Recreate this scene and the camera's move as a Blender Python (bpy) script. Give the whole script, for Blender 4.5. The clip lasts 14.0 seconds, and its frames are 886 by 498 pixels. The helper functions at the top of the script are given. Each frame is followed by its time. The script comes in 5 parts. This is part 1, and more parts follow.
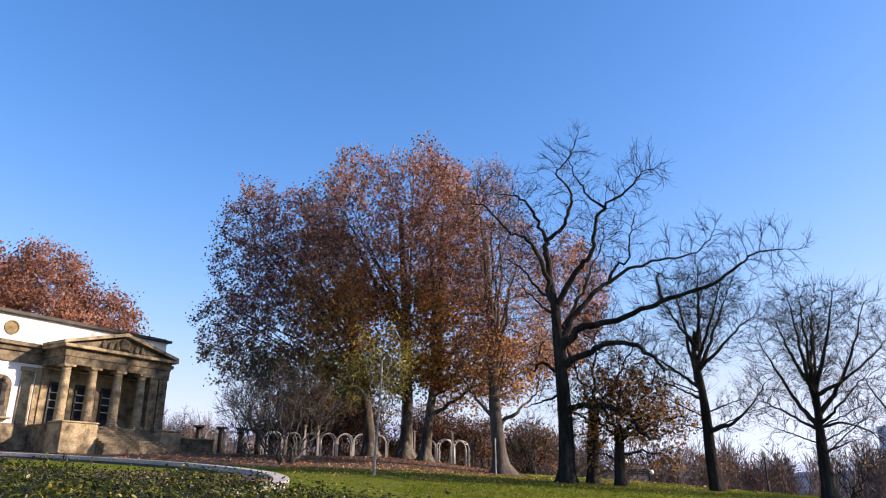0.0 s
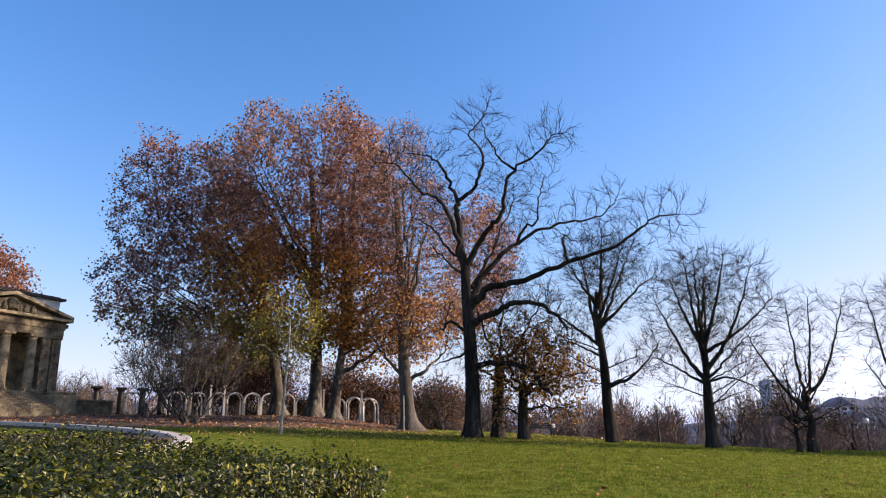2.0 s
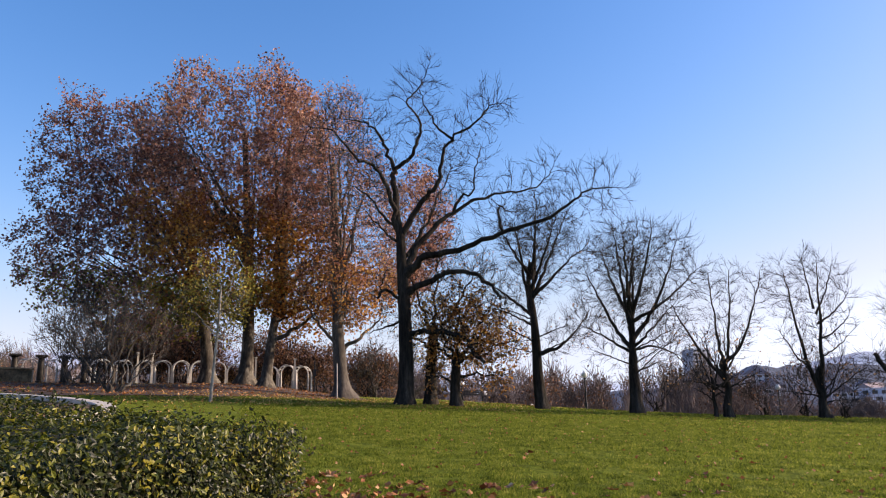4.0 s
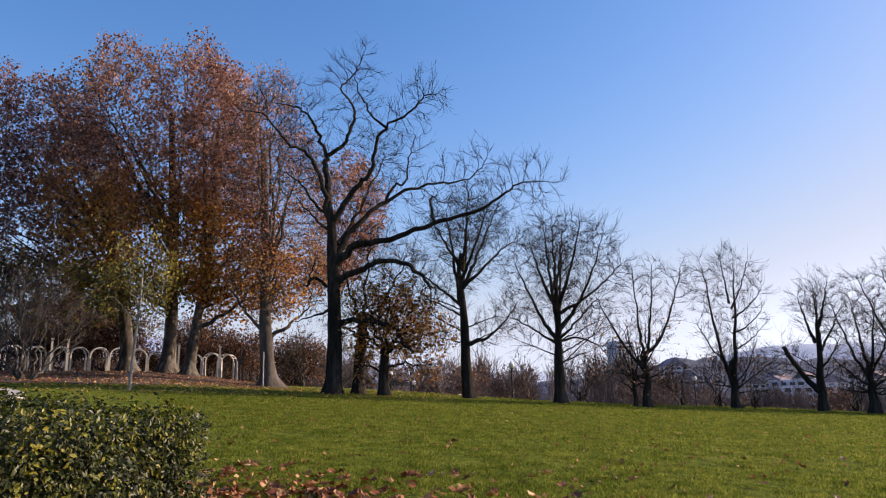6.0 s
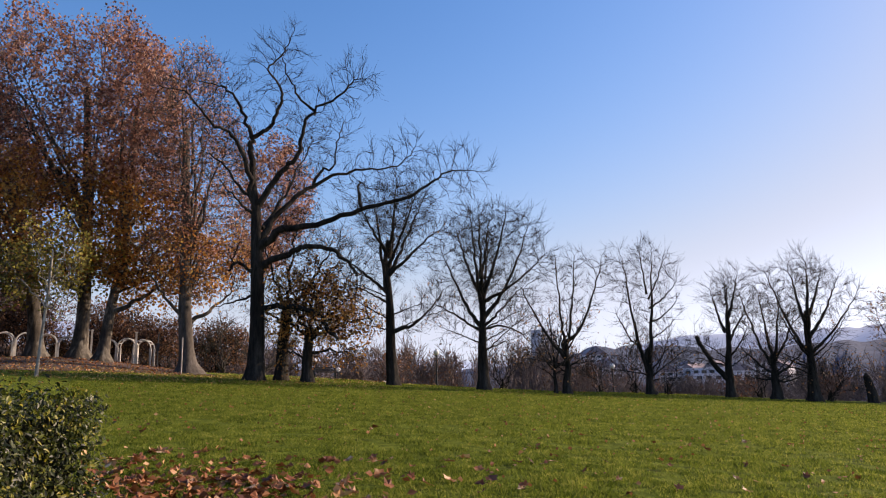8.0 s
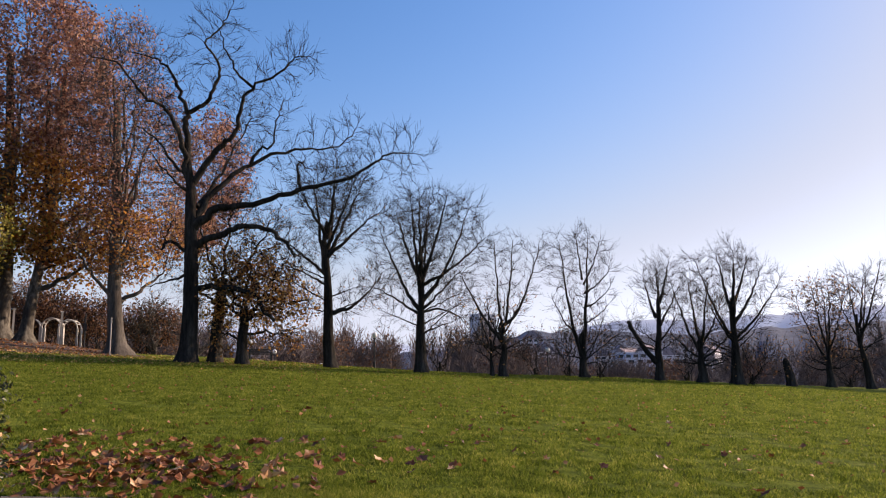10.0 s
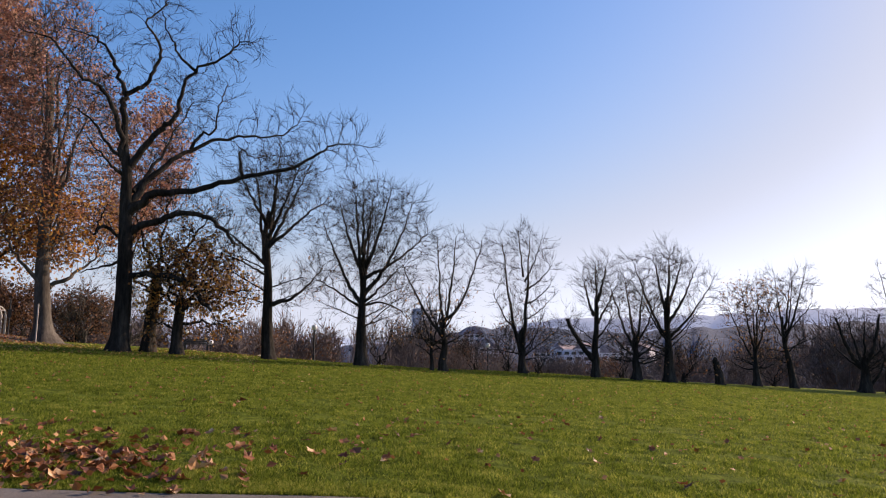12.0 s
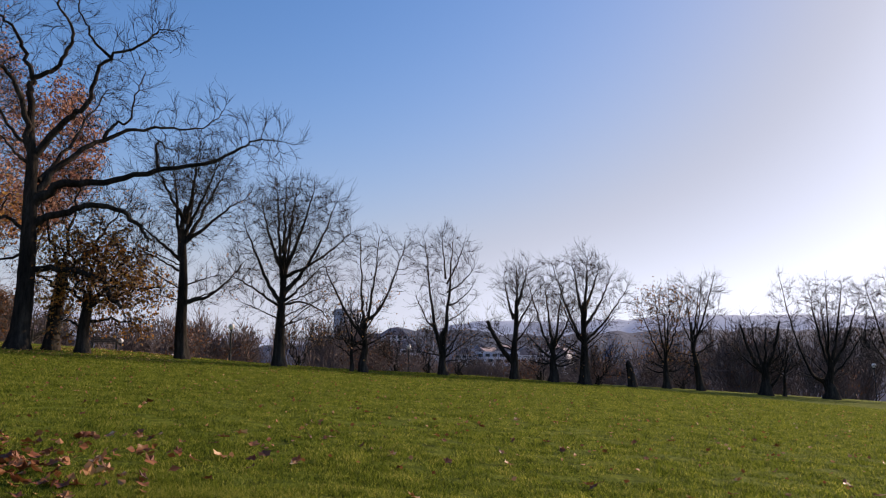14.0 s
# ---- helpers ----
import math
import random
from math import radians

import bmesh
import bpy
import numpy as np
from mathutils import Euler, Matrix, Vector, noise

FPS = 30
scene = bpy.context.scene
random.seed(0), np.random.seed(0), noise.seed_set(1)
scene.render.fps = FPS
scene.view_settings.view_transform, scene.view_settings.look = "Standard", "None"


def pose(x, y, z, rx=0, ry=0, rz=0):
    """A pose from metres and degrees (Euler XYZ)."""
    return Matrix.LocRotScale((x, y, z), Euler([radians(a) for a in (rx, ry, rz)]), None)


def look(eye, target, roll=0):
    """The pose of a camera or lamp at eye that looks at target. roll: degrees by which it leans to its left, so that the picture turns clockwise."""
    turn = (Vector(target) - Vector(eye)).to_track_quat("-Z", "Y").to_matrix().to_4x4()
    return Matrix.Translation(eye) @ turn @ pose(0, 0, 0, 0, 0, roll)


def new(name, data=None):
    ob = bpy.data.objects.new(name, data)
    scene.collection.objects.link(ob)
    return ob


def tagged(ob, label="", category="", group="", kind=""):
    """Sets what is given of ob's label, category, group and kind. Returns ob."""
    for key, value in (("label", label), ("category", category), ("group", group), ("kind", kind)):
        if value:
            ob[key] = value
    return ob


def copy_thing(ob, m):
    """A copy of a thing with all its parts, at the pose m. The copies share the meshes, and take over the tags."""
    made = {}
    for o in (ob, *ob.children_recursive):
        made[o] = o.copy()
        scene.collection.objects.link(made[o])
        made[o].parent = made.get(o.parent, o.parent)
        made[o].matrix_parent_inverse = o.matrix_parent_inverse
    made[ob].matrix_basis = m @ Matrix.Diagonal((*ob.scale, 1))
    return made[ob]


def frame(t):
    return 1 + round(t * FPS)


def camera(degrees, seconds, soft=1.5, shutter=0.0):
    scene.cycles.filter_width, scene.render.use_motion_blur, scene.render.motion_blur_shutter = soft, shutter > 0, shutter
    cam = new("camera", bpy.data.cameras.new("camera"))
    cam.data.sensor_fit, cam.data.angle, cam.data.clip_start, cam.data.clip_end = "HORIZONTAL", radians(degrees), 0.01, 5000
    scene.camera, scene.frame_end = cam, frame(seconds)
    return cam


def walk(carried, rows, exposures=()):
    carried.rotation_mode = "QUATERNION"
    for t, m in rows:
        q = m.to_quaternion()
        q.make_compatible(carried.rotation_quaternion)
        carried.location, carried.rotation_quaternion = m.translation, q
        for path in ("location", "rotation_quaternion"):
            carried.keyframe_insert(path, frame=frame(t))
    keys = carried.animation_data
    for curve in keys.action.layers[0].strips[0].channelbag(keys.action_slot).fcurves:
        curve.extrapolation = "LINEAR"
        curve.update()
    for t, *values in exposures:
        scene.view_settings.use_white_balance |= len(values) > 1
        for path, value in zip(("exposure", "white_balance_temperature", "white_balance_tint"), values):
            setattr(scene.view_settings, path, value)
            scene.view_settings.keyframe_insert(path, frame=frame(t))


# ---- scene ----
# camera and its walk: a slow slide to the right with a pan
cam = camera(63.68, 14.0, 1.1)
PATH = [
    (0.0, pose(-0.000, -0.000, 1.570, 108.50, -0.00, 0.00)),
    (0.5, pose(0.031, 0.011, 1.562, 107.38, 0.23, -1.91)),
    (1.0, pose(0.062, 0.021, 1.556, 106.60, 0.48, -3.53)),
    (1.5, pose(0.091, 0.027, 1.552, 105.79, 1.02, -5.20)),
    (2.0, pose(0.118, 0.030, 1.548, 105.22, 1.14, -6.95)),
    (2.5, pose(0.138, 0.035, 1.540, 104.43, 1.06, -8.77)),
    (3.0, pose(0.156, 0.044, 1.535, 103.60, 1.18, -9.93)),
    (5.5, pose(0.256, 0.040, 1.502, 101.95, 1.37, -16.13)),
    (6.0, pose(0.279, 0.037, 1.499, 101.72, 1.24, -17.66)),
    (6.5, pose(0.304, 0.031, 1.499, 101.72, 1.18, -19.10)),
    (7.0, pose(0.329, 0.023, 1.491, 101.63, 1.22, -20.64)),
    (7.5, pose(0.346, 0.019, 1.480, 101.22, 1.30, -22.02)),
    (8.0, pose(0.363, 0.014, 1.475, 100.61, 1.21, -23.52)),
    (10.5, pose(0.453, -0.016, 1.446, 98.98, 0.81, -29.44)),
    (11.0, pose(0.466, -0.019, 1.439, 98.81, 0.54, -30.54)),
    (11.5, pose(0.482, -0.022, 1.432, 98.80, 0.24, -31.73)),
    (12.0, pose(0.500, -0.028, 1.429, 98.72, 0.04, -33.04)),
    (12.5, pose(0.524, -0.036, 1.430, 98.81, -0.17, -34.24)),
    (13.0, pose(0.549, -0.045, 1.429, 98.91, -0.22, -35.63)),
    (13.5, pose(0.575, -0.054, 1.433, 98.94, -0.13, -37.47)),
    (14.0, pose(0.588, -0.065, 1.437, 98.84, -0.42, -39.23)),
]
walk(cam, PATH, [(0.0, 1.12, 7300, 25), (3.0, 1.1, 7600, 25), (6.5, 0.82, 7750, 26), (10.5, 0.8, 7900, 26), (12.0, 0.75, 7900, 26), (14.0, 0.5, 7900, 26)])

# ---- world and sun ----
SUN_AZ, SUN_EL = radians(94), radians(22.5)
world = bpy.data.worlds.new("world")
scene.world = world
world.use_nodes = True
wn = world.node_tree.nodes
sky = wn.new("ShaderNodeTexSky")
sky.sky_type = "NISHITA"
sky.sun_disc = False
sky.sun_elevation, sky.sun_rotation = SUN_EL, SUN_AZ
sky.air_density, sky.dust_density, sky.ozone_density = 1.0, 0.6, 1.8
wn["Background"].inputs["Strength"].default_value = 0.135
vivid = wn.new("ShaderNodeHueSaturation")
vivid.inputs["Saturation"].default_value = 1.35
world.node_tree.links.new(sky.outputs[0], vivid.inputs["Color"])
# the brighter the sky, the paler its haze
bright = wn.new("ShaderNodeRGBToBW")
world.node_tree.links.new(vivid.outputs[0], bright.inputs[0])
pale = wn.new("ShaderNodeMapRange")
pale.interpolation_type = "SMOOTHSTEP"
for k, v in ((1, 0.9), (2, 5.0), (3, 0.0), (4, 0.95)):
    pale.inputs[k].default_value = v
world.node_tree.links.new(bright.outputs[0], pale.inputs[0])
haze = wn.new("ShaderNodeMix")
haze.data_type, haze.blend_type = "RGBA", "MULTIPLY"
haze.inputs[0].default_value, haze.inputs[7].default_value = 1.0, (0.71, 0.92, 1.22, 1)
soft_glare = wn.new("ShaderNodeMath")
soft_glare.operation = "POWER"
soft_glare.inputs[1].default_value = 0.82
world.node_tree.links.new(bright.outputs[0], soft_glare.inputs[0])
world.node_tree.links.new(soft_glare.outputs[0], haze.inputs[6])
cool = wn.new("ShaderNodeMix")
cool.data_type = "RGBA"
world.node_tree.links.new(pale.outputs[0], cool.inputs[0])
tint = wn.new("ShaderNodeMix")
tint.data_type, tint.blend_type = "RGBA", "MULTIPLY"
tint.inputs[0].default_value, tint.inputs[7].default_value = 1.0, (0.87, 0.95, 1.07, 1)
world.node_tree.links.new(vivid.outputs[0], tint.inputs[6])
world.node_tree.links.new(tint.outputs[2], cool.inputs[6])
world.node_tree.links.new(haze.outputs[2], cool.inputs[7])
world.node_tree.links.new(cool.outputs[2], wn["Background"].inputs["Color"])
sun_data = bpy.data.lights.new("sun", "SUN")
sun_data.energy, sun_data.angle, sun_data.color = 4.4, radians(0.5), (1.0, 0.9, 0.75)
sun = new("sun", sun_data)
sun_to = Vector((math.sin(SUN_AZ) * math.cos(SUN_EL), math.cos(SUN_AZ) * math.cos(SUN_EL), math.sin(SUN_EL)))
sun.matrix_world = look(sun_to * 200, (0, 0, 0))

# ---- materials ----


def ramp(nt, fac, stops):
    n = nt.nodes.new("ShaderNodeValToRGB")
    while len(n.color_ramp.elements) < len(stops):
        n.color_ramp.elements.new(0.5)
    for e, (p, c) in zip(n.color_ramp.elements, stops):
        e.position, e.color = p, (*c, 1)
    nt.links.new(fac, n.inputs[0])
    return n.outputs[0]


def noise_tex(nt, scale, detail=4.0, rough=0.6, stretch=(1, 1, 1)):
    tc = nt.nodes.new("ShaderNodeTexCoord")
    mp = nt.nodes.new("ShaderNodeMapping")
    mp.inputs["Scale"].default_value = stretch
    n = nt.nodes.new("ShaderNodeTexNoise")
    n.inputs["Scale"].default_value, n.inputs["Detail"].default_value, n.inputs["Roughness"].default_value = scale, detail, rough
    nt.links.new(tc.outputs["Object"], mp.inputs[0])
    nt.links.new(mp.outputs[0], n.inputs[0])
    return n.outputs[0]


def mixc(nt, fac, a, b, how="MIX"):
    n = nt.nodes.new("ShaderNodeMix")
    n.data_type, n.blend_type = "RGBA", how
    for sock, v in ((n.inputs[0], fac), (n.inputs[6], a), (n.inputs[7], b)):
        if isinstance(v, (int, float)):
            sock.default_value = v
        elif isinstance(v, tuple):
            sock.default_value = (*v, 1)
        else:
            nt.links.new(v, sock)
    return n.outputs[2]


def surface(name, stops, scale=3.0, fine=40.0, rough=0.8, bump=0.3, depth=0.02, stretch=(1, 1, 1), metal=0.0, grain=0.35, spec=0.2):
    """Two noises, large stains and fine grain, with relief."""
    m = bpy.data.materials.new(name)
    m.use_nodes = True
    nt = m.node_tree
    b = nt.nodes["Principled BSDF"]
    big = noise_tex(nt, scale, 5, 0.6, stretch)
    small = noise_tex(nt, fine, 4, 0.65, stretch)
    col = ramp(nt, big, stops)
    g = ramp(nt, small, [(0.3, (1 - grain,) * 3), (0.7, (1 + grain * 0.4,) * 3)])
    nt.links.new(mixc(nt, 1.0, col, g, "MULTIPLY"), b.inputs["Base Color"])
    b.inputs["Roughness"].default_value, b.inputs["Metallic"].default_value = rough, metal
    b.inputs["Specular IOR Level"].default_value = spec
    if bump:
        bn = nt.nodes.new("ShaderNodeBump")
        bn.inputs["Strength"].default_value, bn.inputs["Distance"].default_value = bump, depth
        nt.links.new(small, bn.inputs["Height"])
        nt.links.new(bn.outputs[0], b.inputs["Normal"])
    return m


def foliage(name, stops, through_light=0.35, rough=0.55, spec=0.3, clump=0.25, by_object=False):
    """Leaves whose colour changes from leaf to leaf and from branch to branch."""
    m = bpy.data.materials.new(name)
    m.use_nodes = True
    nt = m.node_tree
    b = nt.nodes["Principled BSDF"]
    geo = nt.nodes.new("ShaderNodeNewGeometry")
    big = noise_tex(nt, clump, 3)
    add = nt.nodes.new("ShaderNodeMath")
    add.operation = "MULTIPLY_ADD"
    add.inputs[1].default_value = 1.3
    sub = nt.nodes.new("ShaderNodeMath")
    sub.operation = "SUBTRACT"
    sub.inputs[1].default_value = 0.65
    info = nt.nodes.new("ShaderNodeObjectInfo")
    nt.links.new(info.outputs["Random"] if by_object else geo.outputs["Random Per Island"], sub.inputs[0])
    half = nt.nodes.new("ShaderNodeMath")
    half.operation = "MULTIPLY"
    half.inputs[1].default_value = 0.75
    nt.links.new(sub.outputs[0], half.inputs[0])
    nt.links.new(big, add.inputs[0])
    nt.links.new(half.outputs[0], add.inputs[2])
    col = ramp(nt, add.outputs[0], stops)
    nt.links.new(col, b.inputs["Base Color"])
    b.inputs["Roughness"].default_value = rough
    b.inputs["Specular IOR Level"].default_value = spec
    tr = nt.nodes.new("ShaderNodeBsdfTranslucent")
    nt.links.new(col, tr.inputs[0])
    mx = nt.nodes.new("ShaderNodeMixShader")
    mx.inputs[0].default_value = through_light
    nt.links.new(b.outputs[0], mx.inputs[1])
    nt.links.new(tr.outputs[0], mx.inputs[2])
    nt.links.new(mx.outputs[0], nt.nodes["Material Output"].inputs[0])
    return m


def plain(name, color, rough=0.5, metal=0.0):
    return surface(name, [(0.3, tuple(c * 0.85 for c in color)), (0.7, color)], 2.0, 30.0, rough, 0.1, 0.005, metal=metal, grain=0.15)


M_BARK = surface("bark_dark", [(0.32, (0.014, 0.012, 0.01)), (0.5, (0.03, 0.025, 0.021)), (0.62, (0.048, 0.042, 0.035)), (0.75, (0.08, 0.072, 0.06))], 1.3, 7, 0.95, 1.0, 0.08, (1, 1, 0.22), grain=0.6, spec=0.1)
M_BARK_GREY = surface("bark_grey", [(0.3, (0.05, 0.042, 0.037)), (0.7, (0.13, 0.115, 0.1))], 1.2, 9, 0.9, 0.7, 0.04, (1, 1, 0.3), spec=0.1)
M_PLANE = surface("bark_plane", [(0.32, (0.04, 0.034, 0.028)), (0.5, (0.075, 0.065, 0.054)), (0.58, (0.16, 0.145, 0.12)), (0.64, (0.09, 0.08, 0.066)), (0.75, (0.26, 0.245, 0.21))], 1.4, 6, 0.9, 0.6, 0.05, (1, 1, 0.45), grain=0.5, spec=0.1)
M_BIRCH = surface("bark_pale", [(0.3, (0.16, 0.15, 0.13)), (0.7, (0.34, 0.32, 0.28))], 3, 20, 0.8, 0.3, 0.01)
M_LEAF_RUST = foliage("leaves_rust", [(0.15, (0.11, 0.052, 0.04)), (0.45, (0.28, 0.122, 0.08)), (0.7, (0.44, 0.21, 0.13)), (0.95, (0.62, 0.38, 0.25))], 0.58)
M_LEAF_DARK = foliage("leaves_purple", [(0.2, (0.13, 0.066, 0.064)), (0.5, (0.3, 0.135, 0.105)), (0.9, (0.55, 0.27, 0.17))], 0.65)
M_LEAF_GOLD = foliage("leaves_gold", [(0.15, (0.15, 0.06, 0.022)), (0.45, (0.36, 0.145, 0.035)), (0.7, (0.5, 0.23, 0.05)), (0.95, (0.62, 0.38, 0.1))], 0.58)
M_LEAF_OLIVE = foliage("leaves_olive", [(0.15, (0.072, 0.072, 0.018)), (0.5, (0.192, 0.168, 0.030)), (0.9, (0.456, 0.348, 0.060))], 0.50)
M_LEAF_BROWN = foliage("leaves_brown", [(0.15, (0.078, 0.046, 0.026)), (0.5, (0.208, 0.111, 0.046)), (0.9, (0.416, 0.221, 0.078))], 0.45)
M_LEAF_RED = foliage("leaves_red_thicket", [(0.15, (0.06, 0.036, 0.026)), (0.5, (0.14, 0.068, 0.04)), (0.9, (0.28, 0.13, 0.058))], 0.35)
# twig colour lifted above bark tone to paint in the valley haze
M_THICKET = surface("twigs_thicket_haze", [(0.3, (0.1, 0.078, 0.07)), (0.7, (0.2, 0.16, 0.145))], 0.3, 4, 0.95, 0, 0)
M_FALLEN = foliage("leaves_fallen", [(0.1, (0.11, 0.035, 0.012)), (0.4, (0.23, 0.08, 0.025)), (0.7, (0.34, 0.15, 0.055)), (0.95, (0.5, 0.3, 0.15))], 0.15, 0.6)
M_FALLEN_LEAF = foliage("leaf_fallen", [(0.1, (0.055, 0.016, 0.008)), (0.35, (0.14, 0.042, 0.016)), (0.62, (0.24, 0.082, 0.028)), (0.84, (0.34, 0.16, 0.065)), (0.97, (0.56, 0.38, 0.22))], 0.15, 0.55, 0.3, 6.0, True)
M_FALLEN_GOLD = foliage("leaves_fallen_yellow", [(0.1, (0.14, 0.07, 0.02)), (0.5, (0.28, 0.17, 0.04)), (0.95, (0.45, 0.34, 0.12))], 0.1, 0.7)
M_HEDGE = foliage("leaves_hedge", [(0.05, (0.006, 0.01, 0.002)), (0.4, (0.016, 0.025, 0.004)), (0.64, (0.042, 0.056, 0.008)), (0.8, (0.11, 0.125, 0.013)), (0.95, (0.24, 0.21, 0.024))], 0.35, 0.42, 0.35, 5.0)
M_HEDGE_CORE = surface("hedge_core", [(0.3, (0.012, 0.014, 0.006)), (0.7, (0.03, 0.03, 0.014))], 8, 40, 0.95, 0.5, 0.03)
M_GRASS = foliage("grass_blades", [(0.1, (0.03, 0.048, 0.006)), (0.4, (0.082, 0.12, 0.014)), (0.7, (0.165, 0.2, 0.027)), (0.95, (0.3, 0.3, 0.065))], 0.58, 0.65, 0.08, 2.0)


def ground_material():
    m = surface("ground_grass", [(0.3, (0.05, 0.06, 0.01)), (0.42, (0.088, 0.12, 0.016)), (0.55, (0.13, 0.166, 0.022)), (0.75, (0.21, 0.215, 0.038))], 2.6, 26, 0.95, 1.0, 0.06, grain=0.6, spec=0.03)
    return m


M_GROUND = ground_material()
M_DIRT = surface("dirt_leaf_litter", [(0.3, (0.05, 0.037, 0.032)), (0.5, (0.09, 0.063, 0.052)), (0.7, (0.15, 0.085, 0.06))], 0.7, 8, 0.95, 0.6, 0.04, grain=0.5)
M_VALLEY = surface("valley_scrub", [(0.3, (0.05, 0.04, 0.03)), (0.7, (0.1, 0.085, 0.055))], 0.05, 0.8, 0.95, 0.3, 0.3)
M_PAVE = surface("path_gravel", [(0.3, (0.08, 0.07, 0.06)), (0.7, (0.17, 0.15, 0.135))], 1.0, 60, 0.9, 0.6, 0.01)
M_RIM = surface("rim_stone", [(0.3, (0.3, 0.28, 0.25)), (0.7, (0.5, 0.47, 0.43))], 1.2, 18, 0.85, 0.3, 0.01)
M_SAND = surface("sandstone", [(0.28, (0.07, 0.055, 0.035)), (0.42, (0.24, 0.185, 0.115)), (0.55, (0.36, 0.29, 0.18)), (0.75, (0.47, 0.39, 0.27))], 1.3, 9, 0.9, 0.5, 0.03, grain=0.45)
M_SAND_DARK = surface("sandstone_weathered", [(0.3, (0.04, 0.034, 0.026)), (0.5, (0.15, 0.12, 0.08)), (0.72, (0.3, 0.25, 0.165))], 1.5, 9, 0.9, 0.5, 0.03, grain=0.45)
M_WHITE = surface("white_render", [(0.3, (0.68, 0.67, 0.66)), (0.7, (0.8, 0.79, 0.78))], 0.6, 20, 0.85, 0.1, 0.005, grain=0.1)
M_ROOF = surface("roof_edge", [(0.3, (0.05, 0.045, 0.04)), (0.7, (0.1, 0.09, 0.08))], 1, 20, 0.7, 0.2, 0.01)
M_DARK = plain("dark_metal", (0.03, 0.032, 0.035), 0.5)
M_TRELLIS = plain("white_paint", (0.55, 0.53, 0.48), 0.6)
M_BRONZE = surface("bronze_dark", [(0.3, (0.025, 0.025, 0.022)), (0.7, (0.06, 0.055, 0.05))], 3, 20, 0.5, 0.2, 0.01, metal=0.6)
M_GOLD = surface("relief_ochre", [(0.3, (0.12, 0.09, 0.045)), (0.7, (0.3, 0.23, 0.12))], 3, 20, 0.8, 0.3, 0.02)
M_GLOBE = plain("opal_glass", (0.82, 0.82, 0.8), 0.25)
# the haze over the far hills is painted into their pale blue colour
M_HILL_FAR_HAZE = surface("hill_far_haze", [(0.3, (0.33, 0.41, 0.53)), (0.7, (0.39, 0.47, 0.58))], 0.004, 0.05, 1.0, 0, 0, grain=0.1)
# woods tinted blue, so the colour itself carries the aerial haze
M_HILL_NEAR_HAZE = surface("hill_near_haze", [(0.3, (0.04, 0.062, 0.105)), (0.5, (0.06, 0.085, 0.135)), (0.7, (0.1, 0.125, 0.175))], 0.03, 0.25, 1.0, 0.5, 1.0, grain=0.5)
M_HOUSE = surface("house_render", [(0.3, (0.5, 0.5, 0.54)), (0.7, (0.66, 0.66, 0.7))], 0.1, 1, 0.9, 0, 0, grain=0.1)
M_HOUSE_B = surface("house_render_blue", [(0.3, (0.38, 0.43, 0.52)), (0.7, (0.48, 0.53, 0.62))], 0.1, 1, 0.9, 0, 0, grain=0.1)
# tiles paler and bluer than their own red, with distance haze mixed in
M_TILES = surface("house_roof_haze", [(0.3, (0.19, 0.16, 0.18)), (0.7, (0.3, 0.26, 0.28))], 0.2, 2, 0.9, 0, 0, grain=0.2)


def glass_material():
    m = bpy.data.materials.new("window_glass")
    m.use_nodes = True
    b = m.node_tree.nodes["Principled BSDF"]
    b.inputs["Base Color"].default_value = (0.02, 0.025, 0.03, 1)
    b.inputs["Roughness"].default_value = 0.08
    return m


M_GLASS = glass_material()

# ---- mesh building ----


